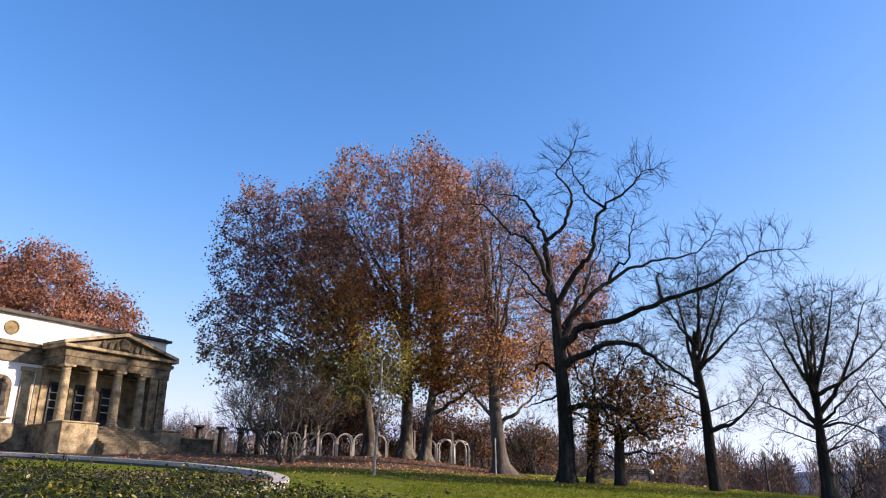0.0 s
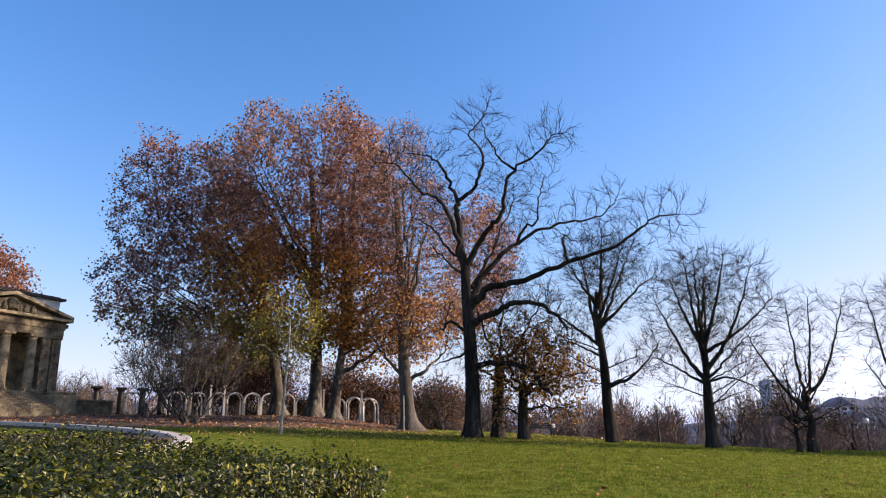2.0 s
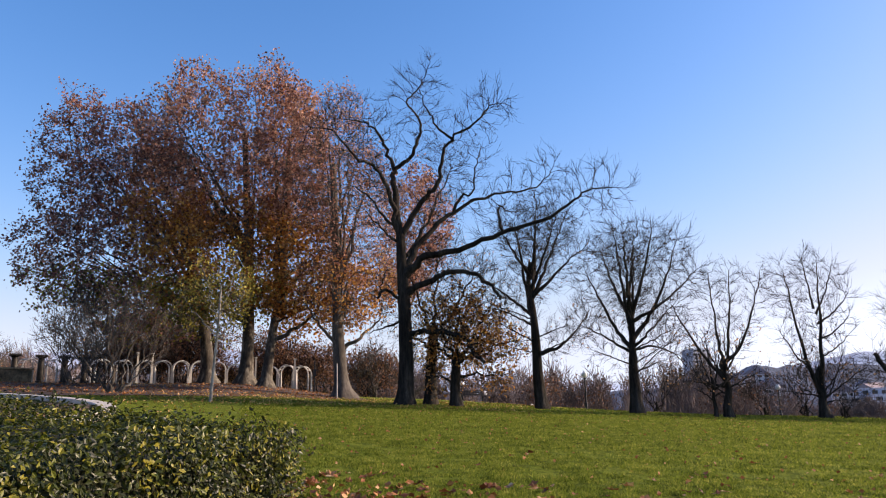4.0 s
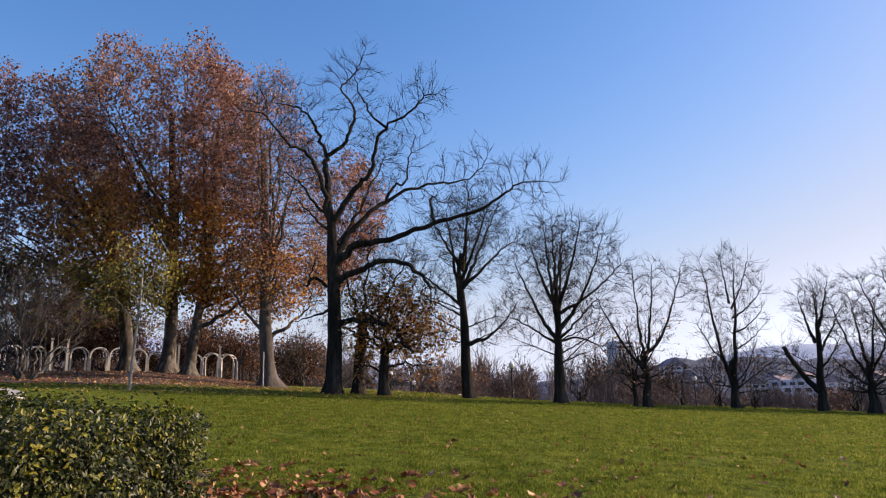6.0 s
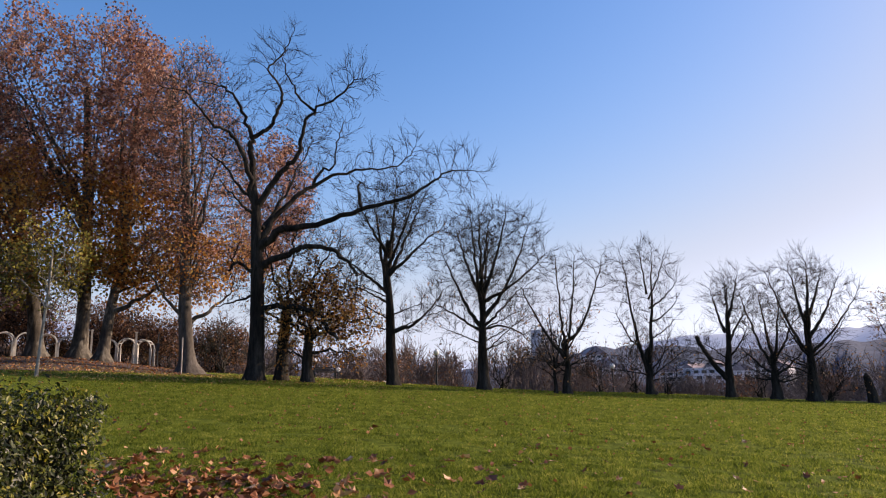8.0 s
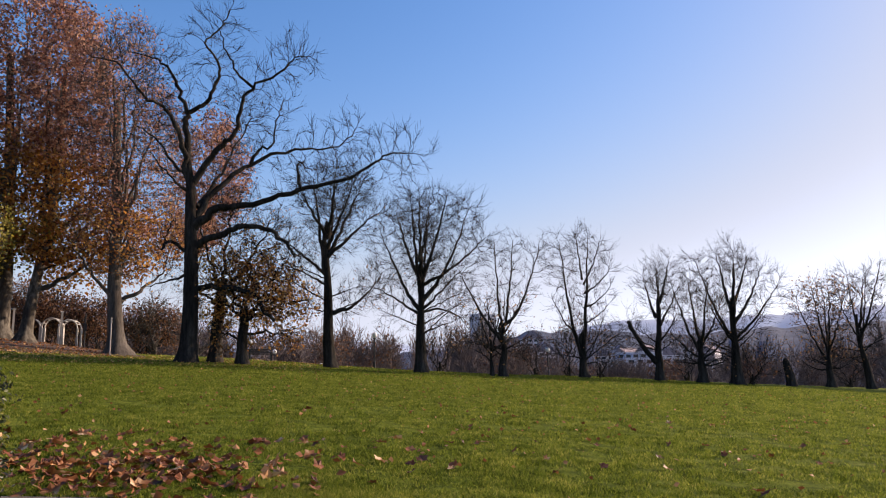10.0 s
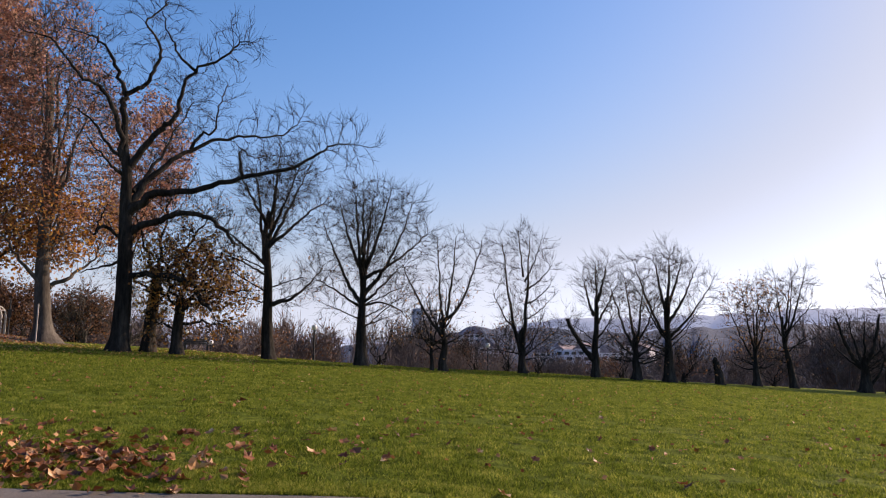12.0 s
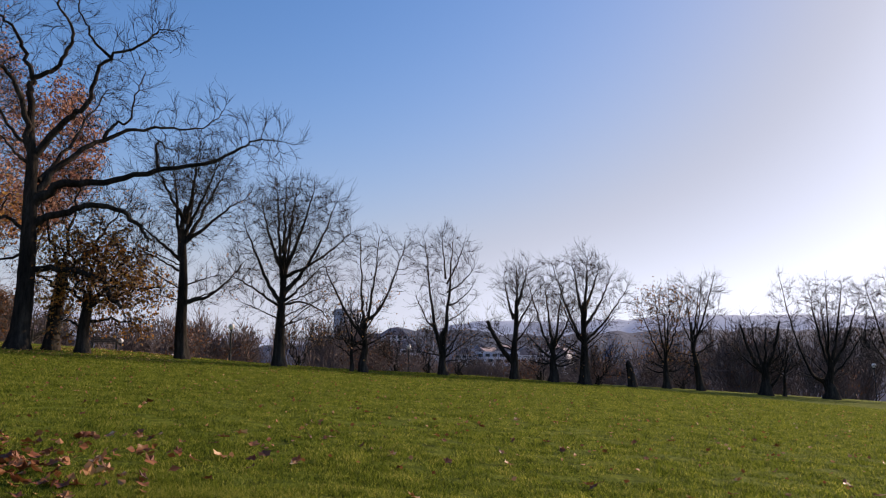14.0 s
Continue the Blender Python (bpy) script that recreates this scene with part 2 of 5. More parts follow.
class Shape:
    """Collects boxes, tubes and prisms into one mesh."""

    def __init__(self):
        self.v, self.f, self.n = [], [], 0

    def add(self, verts, faces):
        self.v.append(np.asarray(verts, float))
        self.f.extend([[i + self.n for i in q] for q in faces])
        self.n += len(verts)
        return self

    def box(self, x0, x1, y0, y1, z0, z1, bevel=0.0):
        if bevel <= 0:
            return self.add([(x, y, z) for z in (z0, z1) for y in (y0, y1) for x in (x0, x1)],
                            [(0, 2, 3, 1), (4, 5, 7, 6), (0, 1, 5, 4), (2, 6, 7, 3), (0, 4, 6, 2), (1, 3, 7, 5)])
        e = bevel
        ring = lambda z, k: [(x0 + k, y0 + k, z), (x1 - k, y0 + k, z), (x1 - k, y1 - k, z), (x0 + k, y1 - k, z)]
        vs = ring(z0, e) + ring(z0 + e, 0) + ring(z1 - e, 0) + ring(z1, e)
        fs = [(3, 2, 1, 0), (12, 13, 14, 15)]
        for lv in range(3):
            fs += [(lv * 4 + i, lv * 4 + (i + 1) % 4, lv * 4 + 4 + (i + 1) % 4, lv * 4 + 4 + i) for i in range(4)]
        return self.add(vs, fs)

    def lathe(self, profile, sides=16, at=(0, 0, 0)):
        vs, fs = [], []
        for r, z in profile:
            vs += [(at[0] + r * math.cos(6.28318 * i / sides), at[1] + r * math.sin(6.28318 * i / sides), at[2] + z) for i in range(sides)]
        for k in range(len(profile) - 1):
            fs += [(k * sides + i, k * sides + (i + 1) % sides, (k + 1) * sides + (i + 1) % sides, (k + 1) * sides + i) for i in range(sides)]
        fs += [tuple(range(sides))[::-1], tuple((len(profile) - 1) * sides + i for i in range(sides))]
        return self.add(vs, fs)

    def prism(self, outline, y0, y1):
        """An outline in x and z, pushed from y0 to y1."""
        n = len(outline)
        vs = [(x, y0, z) for x, z in outline] + [(x, y1, z) for x, z in outline]
        return self.add(vs, [tuple(range(n)), tuple(range(2 * n - 1, n - 1, -1))] + [(i, n + i, n + (i + 1) % n, (i + 1) % n) for i in range(n)])

    def tube(self, pts, radii, sides=6):
        v, f = tube_arrays(np.asarray(pts, float), np.asarray(radii, float), sides)
        self.add(v, f.tolist())
        n = len(pts)
        self.f.append([self.n - sides + i for i in range(sides)])
        return self

    def mesh(self, name):
        me = bpy.data.meshes.new(name)
        me.from_pydata(np.concatenate(self.v).tolist(), [], self.f)
        return me


def tube_arrays(p, r, sides):
    d = np.gradient(p, axis=0)
    d /= np.linalg.norm(d, axis=1)[:, None] + 1e-9
    mean = d.mean(0)
    ref = np.eye(3)[np.argmin(np.abs(mean))]
    u = np.cross(d, ref)
    u /= np.linalg.norm(u, axis=1)[:, None] + 1e-9
    w = np.cross(d, u)
    a = np.arange(sides) * 2 * np.pi / sides
    ring = p[:, None] + r[:, None, None] * (np.cos(a)[None, :, None] * u[:, None] + np.sin(a)[None, :, None] * w[:, None])
    n = len(p)
    i = np.arange(sides)
    base = (np.arange(n - 1) * sides)[:, None]
    f = np.stack([base + i, base + (i + 1) % sides, base + sides + (i + 1) % sides, base + sides + i], -1).reshape(-1, 4)
    return ring.reshape(-1, 3), f


def array_mesh(name, v, f, smooth=False):
    """A mesh of alike faces (all triangles or all quads) from arrays."""
    me = bpy.data.meshes.new(name)
    k = f.shape[1]
    me.vertices.add(len(v))
    me.vertices.foreach_set("co", np.ascontiguousarray(v, np.float32).ravel())
    me.loops.add(f.size)
    me.loops.foreach_set("vertex_index", np.ascontiguousarray(f, np.int32).ravel())
    me.polygons.add(len(f))
    me.polygons.foreach_set("loop_start", np.arange(0, f.size, k, dtype=np.int32))
    me.polygons.foreach_set("use_smooth", np.full(len(f), smooth))
    me.update(calc_edges=True)
    me.validate()
    return me


def part(name, me, material, parent=None, label=""):
    """One mesh object, under a thing or a part where a parent is given."""
    if isinstance(me, Shape):
        me = me.mesh(name)
    ob = new(name, me)
    if not me.materials:
        me.materials.append(material)
    if parent is not None:
        ob.parent = parent
    if label:
        ob["label"] = label
    return ob


def thing(name, m, label, category, group="", kind=""):
    ob = new(name)
    ob.empty_display_size = 0.3
    ob.matrix_world = m
    return tagged(ob, label, category, group, kind)


# ---- ground ----


def smooth(k):
    k = np.clip(k, 0, 1)
    return k * k * (3 - 2 * k)


RIDGE_AZ = [-180, -30, -10, 0, 5, 10, 15, 20, 26, 33, 40, 46, 51, 57, 62, 66, 72, 90, 180]
RIDGE_R = [140, 125, 112, 92, 78, 62, 56, 49, 46.5, 46, 52, 54.5, 56, 63, 68, 74, 82, 100, 140]


def ridge(az):
    return np.interp(az, RIDGE_AZ, RIDGE_R)


def height(x, y):
    """The ground: a lawn that rises to the trees and falls to the right, and drops into a valley behind them."""
    x, y = np.asarray(x, float), np.asarray(y, float)
    r = np.hypot(x, y) + 1e-6
    az = np.degrees(np.arctan2(x, y))
    rr = ridge(az)
    k = np.minimum(r, rr) / r
    xc, yc = x * k, y * k
    xc = np.clip(xc, -60, 90)
    ye = np.where(yc > 58, 58 + 0.4 * (yc - 58), np.maximum(yc, -30))
    z = -0.045 * xc + 0.049 * ye + 0.45 * smooth((yc - 44) / 16) * smooth((6 - xc) / 10)
    z = z + 0.35 * np.exp(-((xc + 4) ** 2 + (yc - 63) ** 2) / 60)
    over = np.maximum(r - rr, 0)
    return z - 14 * smooth(over / 70) - 12 * smooth((over - 60) / 400) - 0.03 * np.minimum(over, 6)


def at(az, dist, dz=0.0):
    a = radians(az)
    x, y = dist * math.sin(a), dist * math.cos(a)
    return x, y, float(height(x, y)) + dz


def facing(az, dist, dz=0.0, turn=0.0):
    """A pose on the ground whose x runs across the view and whose y runs away from it."""
    x, y, z = at(az, dist, dz)
    return pose(x, y, z, 0, 0, -az + turn)


def polar_sheet(name, az_list, r_list, lift=0.0):
    az, r = np.meshgrid(np.radians(az_list), r_list, indexing="ij")
    x, y = r * np.sin(az), r * np.cos(az)
    z = height(x, y) + lift
    v = np.stack([x, y, z], -1).reshape(-1, 3)
    n, m = az.shape
    i, j = np.meshgrid(np.arange(n - 1), np.arange(m - 1), indexing="ij")
    q = (i * m + j).ravel()
    return array_mesh(name, v, np.stack([q, q + 1, q + m + 1, q + m], -1), True)


rings = np.concatenate([[0.0], np.geomspace(1.5, 40, 26), np.arange(42, 160, 2.0), np.geomspace(165, 4600, 22)])
azs = np.concatenate([np.arange(-180, -50, 10), np.arange(-50, 95, 1.5), np.arange(100, 181, 10)])
ground = part("ground", polar_sheet("ground", azs, rings), M_GROUND)
tagged(ground, "sloping green park lawn with autumn leaves, falling into a valley", "lawn", kind="structure")
ground.data.materials.append(M_VALLEY)
for p in ground.data.polygons:
    c = p.center
    if math.hypot(c.x, c.y) > float(ridge(math.degrees(math.atan2(c.x, c.y)))) + 6:
        p.material_index = 1
litter_r = np.linspace(0, 1, 24)


def zone_sheet(name, az0, az1, near, far, lift, steps=60):
    """A sheet laid on the ground between two radii that change with the bearing."""
    az = np.linspace(az0, az1, steps)
    rn, rf = np.array([near(a) for a in az]), np.array([far(a) for a in az])
    r = rn[:, None] + (rf - rn)[:, None] * litter_r
    a = np.radians(az)[:, None] + 0 * r
    x, y = r * np.sin(a), r * np.cos(a)
    v = np.stack([x, y, height(x, y) + lift], -1).reshape(-1, 3)
    n, m = r.shape
    i, j = np.meshgrid(np.arange(n - 1), np.arange(m - 1), indexing="ij")
    q = (i * m + j).ravel()
    return array_mesh(name, v, np.stack([q, q + 1, q + m + 1, q + m], -1), True)


litter = part("path", zone_sheet("path", -60, 6.5, lambda a: float(np.interp(a, [-60, -25, -12, -5, 6.5], [50, 46, 48, 48.5, 50.5])) + 0.5 * math.sin(a * 1.7),
                                 lambda a: float(np.interp(a, [-60, 0, 4, 6.5], [100, 84, 62, 52])), 0.03), M_DIRT)
tagged(litter, "brown gravel path covered with fallen plane leaves", "path", kind="structure")

# ---- trees ----
rng = np.random.default_rng(5)


def unit(v):
    return v / (np.linalg.norm(v, axis=-1, keepdims=True) + 1e-9)


def curve_through(pts, steps=5):
    """A Catmull-Rom curve through control points."""
    p = np.asarray(pts, float)
    p = np.vstack([2 * p[0] - p[1], p, 2 * p[-1] - p[-2]])
    out = []
    for i in range(1, len(p) - 2):
        for t in np.linspace(0, 1, steps, endpoint=False):
            a, b, c, d = p[i - 1:i + 3]
            out.append(0.5 * (2 * b + (c - a) * t + (2 * a - 5 * b + 4 * c - d) * t * t + (3 * b - a - 3 * c + d) * t ** 3))
    out.append(p[-2])
    return np.array(out)


class Wood:
    """Grows side branches and twigs on limbs, and keeps them as arrays."""

    def __init__(self, gnarl=0.25, lift=0.12, spread=(30, 60), ratio=0.55, counts=(6, 5), twig=0.7, twigs=7, twig_r=0.009, droop=0.0):
        self.gnarl, self.lift, self.spread, self.ratio, self.counts = gnarl, lift, spread, ratio, counts
        self.twig, self.twigs, self.twig_r, self.droop = twig, twigs, twig_r, droop
        self.v, self.f, self.n = [], [], 0
        self.tips = []
        self.hosts = []

    def put(self, v, f):
        self.v.append(v)
        self.f.append(f + self.n)
        self.n += len(v)

    def bough(self, p0, d0, length, r0, level):
        n = max(4, min(9, int(length * 2.2)))
        step = length / n
        p, d, pts = p0, d0, [p0]
        jig = rng.normal(0, 1, (n, 3))
        for k in range(n):
            d = d + jig[k] * self.gnarl + np.array((0, 0, self.lift - self.droop * k / n))
            d = d / np.linalg.norm(d)
            p = p + d * step
            pts.append(p)
        pts = np.array(pts)
        r = np.linspace(r0, max(r0 * 0.25, self.twig_r * 0.9), n + 1)
        self.put(*tube_arrays(pts, r, 5 if level == 0 else 4 if level == 1 else 3))
        self.sprout(pts, r, length, level + 1)

    def sprout(self, pts, r, length, level, start=0.25):
        """Children along a branch; the last level is twigs."""
        if level >= len(self.counts):
            self.hosts.append(pts)
            return
        n = self.counts[level]
        n = max(2, int(round(n * min(1.6, 0.45 + length / 6.0)))) if level == 0 else max(1, int(round(n * min(1.3, length / 1.8))))
        seg = len(pts) - 1
        for k in range(n):
            t = start + (1 - start) * (k + rng.uniform(0.1, 0.9)) / n
            s = min(t * seg, seg - 0.01)
            i = int(s)
            p = pts[i] + (pts[i + 1] - pts[i]) * (s - i)
            d = unit(pts[i + 1] - pts[i])
            side = unit(np.cross(d, rng.normal(0, 1, 3)))
            ang = math.radians(rng.uniform(*self.spread))
            nd = d * math.cos(ang) + side * math.sin(ang)
            nd[2] += self.lift
            ln = length * self.ratio * (1.1 - 0.5 * t) * rng.uniform(0.7, 1.25)
            self.bough(p, unit(nd), ln, max(r[i] * 0.42, self.twig_r * 1.3), level)
        if level < len(self.counts):
            self.bough(pts[-1], unit(pts[-1] - pts[-2]), max(0.3, length * 0.06), max(r[-1], self.twig_r * 1.5), level)

    def finish(self):
        """Adds the twigs, all at once. Returns the mesh arrays and the points where leaves may sit."""
        starts, dirs = [], []
        for pts in self.hosts:
            seg = len(pts) - 1
            ln = np.linalg.norm(pts[-1] - pts[0])
            t = rng.uniform(0.15, 1.0, max(2, int(self.twigs * min(1.4, ln / 1.1)))) * (seg - 0.01)
            i = t.astype(int)
            starts.append(pts[i] + (pts[i + 1] - pts[i]) * (t - i)[:, None])
            dirs.append(unit(pts[i + 1] - pts[i]))
        if starts:
            s, d = np.concatenate(starts), np.concatenate(dirs)
            v, f, self.tips = twig_spray(s, d, self.spread, self.twig, self.twig_r, self.lift - self.droop)
            self.put(v, f)
        return np.concatenate(self.v), np.concatenate(self.f)


class Crown:
    """Grows a crown into the space round its limbs, or into the given lobes (x, y, z and three half-axes)."""

    def __init__(self, lobes=(), count=1800, pad=(0.17, 0.3, 1.4), start=0.3, step=0.25, reach=3.0, kill=0.32, up=0.2, twig=0.45, twigs=1.0, tip_r=0.0075, shell=0.0, spread=(20, 55)):
        self.lobes, self.count, self.pad, self.start, self.step, self.reach, self.kill = lobes, count, pad, start, step, reach, kill
        self.up, self.twig, self.twigs, self.tip_r, self.shell, self.spread = up, twig, twigs, tip_r, shell, spread
        self.limbs, self.tips = [], []

    def sprout(self, pts, r, length, level):
        t = np.linspace(0, 1, max(len(pts), int(length / 0.35)))
        old = np.linspace(0, 1, len(pts))
        p = np.stack([np.interp(t, old, pts[:, k]) for k in range(3)], -1)
        self.limbs.append((p, np.interp(t, old, r), length))

    def buds(self):
        """Points in the air towards which the branches grow."""
        if self.lobes:
            vol = np.array([b[3] * b[4] * b[5] for b in self.lobes])
            n = (self.count * vol / vol.sum()).astype(int)
            out = []
            for b, k in zip(self.lobes, n):
                q = unit(rng.normal(0, 1, (k, 3))) * rng.uniform(self.shell, 1, (k, 1)) ** (1 / 2.2)
                lump = 1 + 0.07 * np.sin(q[:, :1] * 9 + b[0]) * np.sin(q[:, 2:] * 8 + b[2]) + 0.05 * np.sin(q[:, 1:2] * 13)
                out.append(q * lump * 0.96 * np.array(b[3:]) + np.array(b[:3]))
            c = np.concatenate(out)
            clump = np.sin(c[:, 0] * 1.5 + c[:, 2] * 0.5) * np.sin(c[:, 1] * 1.4 + 1) + np.sin(c[:, 2] * 1.6 - c[:, 0] * 0.6 + 2 * np.sin(c[:, 1]))
            return c[clump > -0.85]
        w = np.array([ln * min(self.pad[2], self.pad[0] * ln + self.pad[1]) ** 2 for _, _, ln in self.limbs])
        out = []
        for (p, r, ln), k in zip(self.limbs, (self.count * w / w.sum()).astype(int)):
            wide = min(self.pad[2], self.pad[0] * ln + self.pad[1])
            t = self.start + (1 - self.start) * rng.uniform(0, 1, k) ** 0.8
            c = p[(t * (len(p) - 1)).astype(int)]
            out.append(c + unit(rng.normal(0, 1, (k, 3))) * rng.uniform(0, 1, (k, 1)) ** 0.45 * (wide * (0.55 + 0.45 * t))[:, None])
        return np.concatenate(out)

    def finish(self):
        a = self.buds()
        p = np.concatenate([q for q, _, _ in self.limbs])
        d = np.concatenate([unit(np.gradient(q, axis=0)) for q, _, _ in self.limbs])
        host_r = np.concatenate([r for _, r, _ in self.limbs])
        first = len(p)
        par = np.full(first, -1)
        kids = np.zeros(first, int)
        near_d, near_i = np.full(len(a), 1e9), np.zeros(len(a), int)

        def closer(idx):
            nonlocal near_d, near_i
            q = p[idx]
            dd = (a * a).sum(1)[:, None] + (q * q).sum(1)[None] - 2 * a @ q.T
            j = dd.argmin(1)
            m = np.sqrt(np.maximum(dd[np.arange(len(a)), j], 0))
            k = m < near_d
            near_d = np.where(k, m, near_d)
            near_i = np.where(k, np.asarray(idx)[j], near_i)

        closer(np.arange(first))
        for _ in range(90):
            live = near_d > self.kill
            a, near_d, near_i = a[live], near_d[live], near_i[live]
            ok = (near_d < self.reach) & (kids[near_i] < np.where(near_i < first, 3, 2)) if len(a) else np.zeros(0, bool)
            if not ok.any():
                break
            host, inv = np.unique(near_i[ok], return_inverse=True)
            pull = np.zeros((len(host), 3))
            np.add.at(pull, inv, unit(a[ok] - p[near_i[ok]]))
            nd = unit(unit(pull) + 1.1 * d[host] * np.where(host >= first, 1.0, 0.35)[:, None] + np.array((0, 0, self.up)) + rng.normal(0, 0.13, (len(host), 3)))
            fresh = np.arange(len(p), len(p) + len(host))
            kids[host] += 1
            p, d = np.concatenate([p, p[host] + nd * self.step * rng.uniform(0.8, 1.2, (len(host), 1))]), np.concatenate([d, nd])
            par, kids = np.concatenate([par, host]), np.concatenate([kids, np.zeros(len(host), int)])
            closer(fresh)
        n = len(p)
        flow = np.where(kids == 0, self.tip_r ** 2.3, 0.0)
        for i in range(n - 1, first - 1, -1):
            flow[par[i]] += flow[i]
        r = np.maximum(flow, self.tip_r ** 2.3) ** (1 / 2.3)
        i = np.arange(first, n)
        r1 = r[i]
        r0 = np.where(par[i] >= first, np.minimum(r[par[i]], r1 * 1.2), np.minimum(r1 * 1.15, host_r[np.minimum(par[i], first - 1)]))
        u = unit(np.cross(d[i], np.array((0.31, 0.83, 0.47))))
        w = np.cross(d[i], u)
        ang = np.arange(4) * np.pi / 2
        rim = np.cos(ang)[None, :, None] * u[:, None] + np.sin(ang)[None, :, None] * w[:, None]
        v = np.concatenate([p[par[i]][:, None] + rim * r0[:, None, None], p[i][:, None] + rim * r1[:, None, None]], 1).reshape(-1, 3)
        loc = np.array([[k, (k + 1) % 4, 4 + (k + 1) % 4, 4 + k] for k in range(4)])
        f = (np.arange(len(i))[:, None, None] * 8 + loc[None]).reshape(-1, 4)
        thin = i[r1 < self.tip_r * 3.0]
        thin = np.repeat(thin, rng.poisson(self.twigs, len(thin)))
        tv, tf, self.tips = twig_spray(p[thin], d[thin], self.spread, self.twig, self.tip_r * 0.85, self.up * 0.8)
        return np.concatenate([v, tv]), np.concatenate([f, tf + len(v)])


def twig_spray(s, d, spread, length, r, lift):
    """Thin bent twigs, each a three-sided tapering rod. Returns vertices, faces and the twigs' three points."""
    n = len(s)
    side = unit(np.cross(d, rng.normal(0, 1, (n, 3))))
    ang = np.radians(rng.uniform(*spread, n))[:, None]
    d = unit(d * np.cos(ang) + side * np.sin(ang) + np.array((0, 0, lift)))
    ln = length * rng.uniform(0.4, 1.3, n)[:, None]
    bend = rng.normal(0, 0.1, (n, 3)) * ln
    p = np.stack([s, s + d * ln * 0.5 + bend, s + d * ln + np.array((0, 0, lift * 0.5)) * ln + bend * 0.5], 1)
    u = unit(np.cross(d, rng.normal(0, 1, (n, 3))))
    w = np.cross(d, u)
    rr = r * np.array([1.0, 0.8, 0.5])
    a = np.arange(3) * 2 * np.pi / 3
    ring = p[:, :, None] + rr[None, :, None, None] * (np.cos(a)[None, None, :, None] * u[:, None, None] + np.sin(a)[None, None, :, None] * w[:, None, None])
    loc = np.array([[k * 3 + j, k * 3 + (j + 1) % 3, k * 3 + 3 + (j + 1) % 3, k * 3 + 3 + j] for k in range(2) for j in range(3)])
    return ring.reshape(-1, 3), (np.arange(n)[:, None, None] * 9 + loc[None]).reshape(-1, 4), p


def leaf_cloud(name, centres, size, per, scatter, flat=0.0):
    """Small folded leaves, each four-cornered, round the given points."""
    c = np.repeat(centres, per, axis=0)
    n = len(c)
    c = c + rng.normal(0, scatter, (n, 3))
    u = unit(rng.normal(0, 1, (n, 3)) * np.array((1, 1, 1 - flat)))
    w = unit(np.cross(u, rng.normal(0, 1, (n, 3))))
    k = np.cross(u, w)
    s = size * rng.uniform(0.6, 1.3, (n, 1))
    v = np.stack([c - u * s * 0.5, c + w * s * 0.42 + k * s * 0.12, c + u * s * 0.55, c - w * s * 0.42 + k * s * 0.12], 1).reshape(-1, 3)
    return array_mesh(name, v, np.arange(n * 4).reshape(-1, 4))


def trunk_shape(pts, r0, r1, flare=1.5, sides=14):
    """A trunk with a root flare and uneven girth."""
    p = curve_through(pts, 6)
    n = len(p)
    t = np.linspace(0, 1, n)
    h = p[:, 2] - p[0, 2]
    r = r0 + (r1 - r0) * t + r0 * (flare - 1) * np.exp(-h / (r0 * 0.75))
    v, f = tube_arrays(p, r, sides)
    ring = v.reshape(n, sides, 3)
    lobes = 1 + 0.14 * np.sin(np.arange(sides) * 2 * np.pi / sides * 5 + 1)[None, :] * np.exp(-h / (r0 * 1.1))[:, None] + rng.normal(0, 0.025, (n, sides))
    ring = p[:, None] + (ring - p[:, None]) * lobes[:, :, None]
    return ring.reshape(-1, 3), f, p, r


def tree(name, m, label, trunk, r0, r1, limbs, wood, bark, leaves=(), group="", flare=1.5, gnarl_limb=0.10, category="tree", twig_bark=None):
    """trunk: control points; limbs: (control points, first and last radius); leaves: (material, size, per twig, scatter, share, low, high, name)."""
    root = thing(name, m, label, category, group)
    v, f, tp, tr = trunk_shape(trunk, r0, r1, flare)
    v[:14, 2] -= 0.25
    part("trunk", array_mesh("trunk", v, f, True), bark, root)
    for pts, ra, rb in limbs:
        c = curve_through(pts, 5)
        c[1:-1] += rng.normal(0, gnarl_limb, (len(c) - 2, 3)) * np.array((1, 1, 0.7))
        r = ra + (rb - ra) * np.linspace(0, 1, len(c)) ** 0.6
        v, f = tube_arrays(c, r, 8)
        part("limb", array_mesh("limb", v, f, True), bark, root)
        ln = np.linalg.norm(np.diff(c, axis=0), axis=1).sum()
        wood.sprout(c, r, ln, 0)
    v, f = wood.finish()
    part("crown", array_mesh("crown", v, f), twig_bark or bark, root, "fine bare twigs")
    if len(wood.tips):
        pts = wood.tips[:, 1:].reshape(-1, 3)
        top = pts[:, 2].max()
        for mat, size, per, scatter, share, low, high, lname in leaves:
            h = pts[:, 2] / top
            keep = (h >= low) & (h <= high) & (rng.uniform(0, 1, len(pts)) < share)
            if keep.any():
                part(lname, leaf_cloud(lname, pts[keep], size, per, scatter), mat, root)
    return root


def limb(h0, x1, h1, y1, r, bow=0.0, x0=0.0, end=0.03):
    """A limb that leaves the trunk at height h0 and ends at x1, y1, h1; bow lifts (or sags) its middle."""
    a, b = np.array((x0, 0, h0)), np.array((x1 * 0.91, y1, h0 + (h1 - h0) * 0.9))
    out = np.array((b[0] - a[0], b[1] - a[1], 0))
    m1 = a + out * 0.38 + np.array((0, 0, (h1 - h0) * (0.26 + bow)))
    m2 = a + out * 0.75 + np.array((0, 0, (h1 - h0) * (0.62 + bow)))
    return [tuple(a), tuple(m1), tuple(m2), tuple(b)], r, end


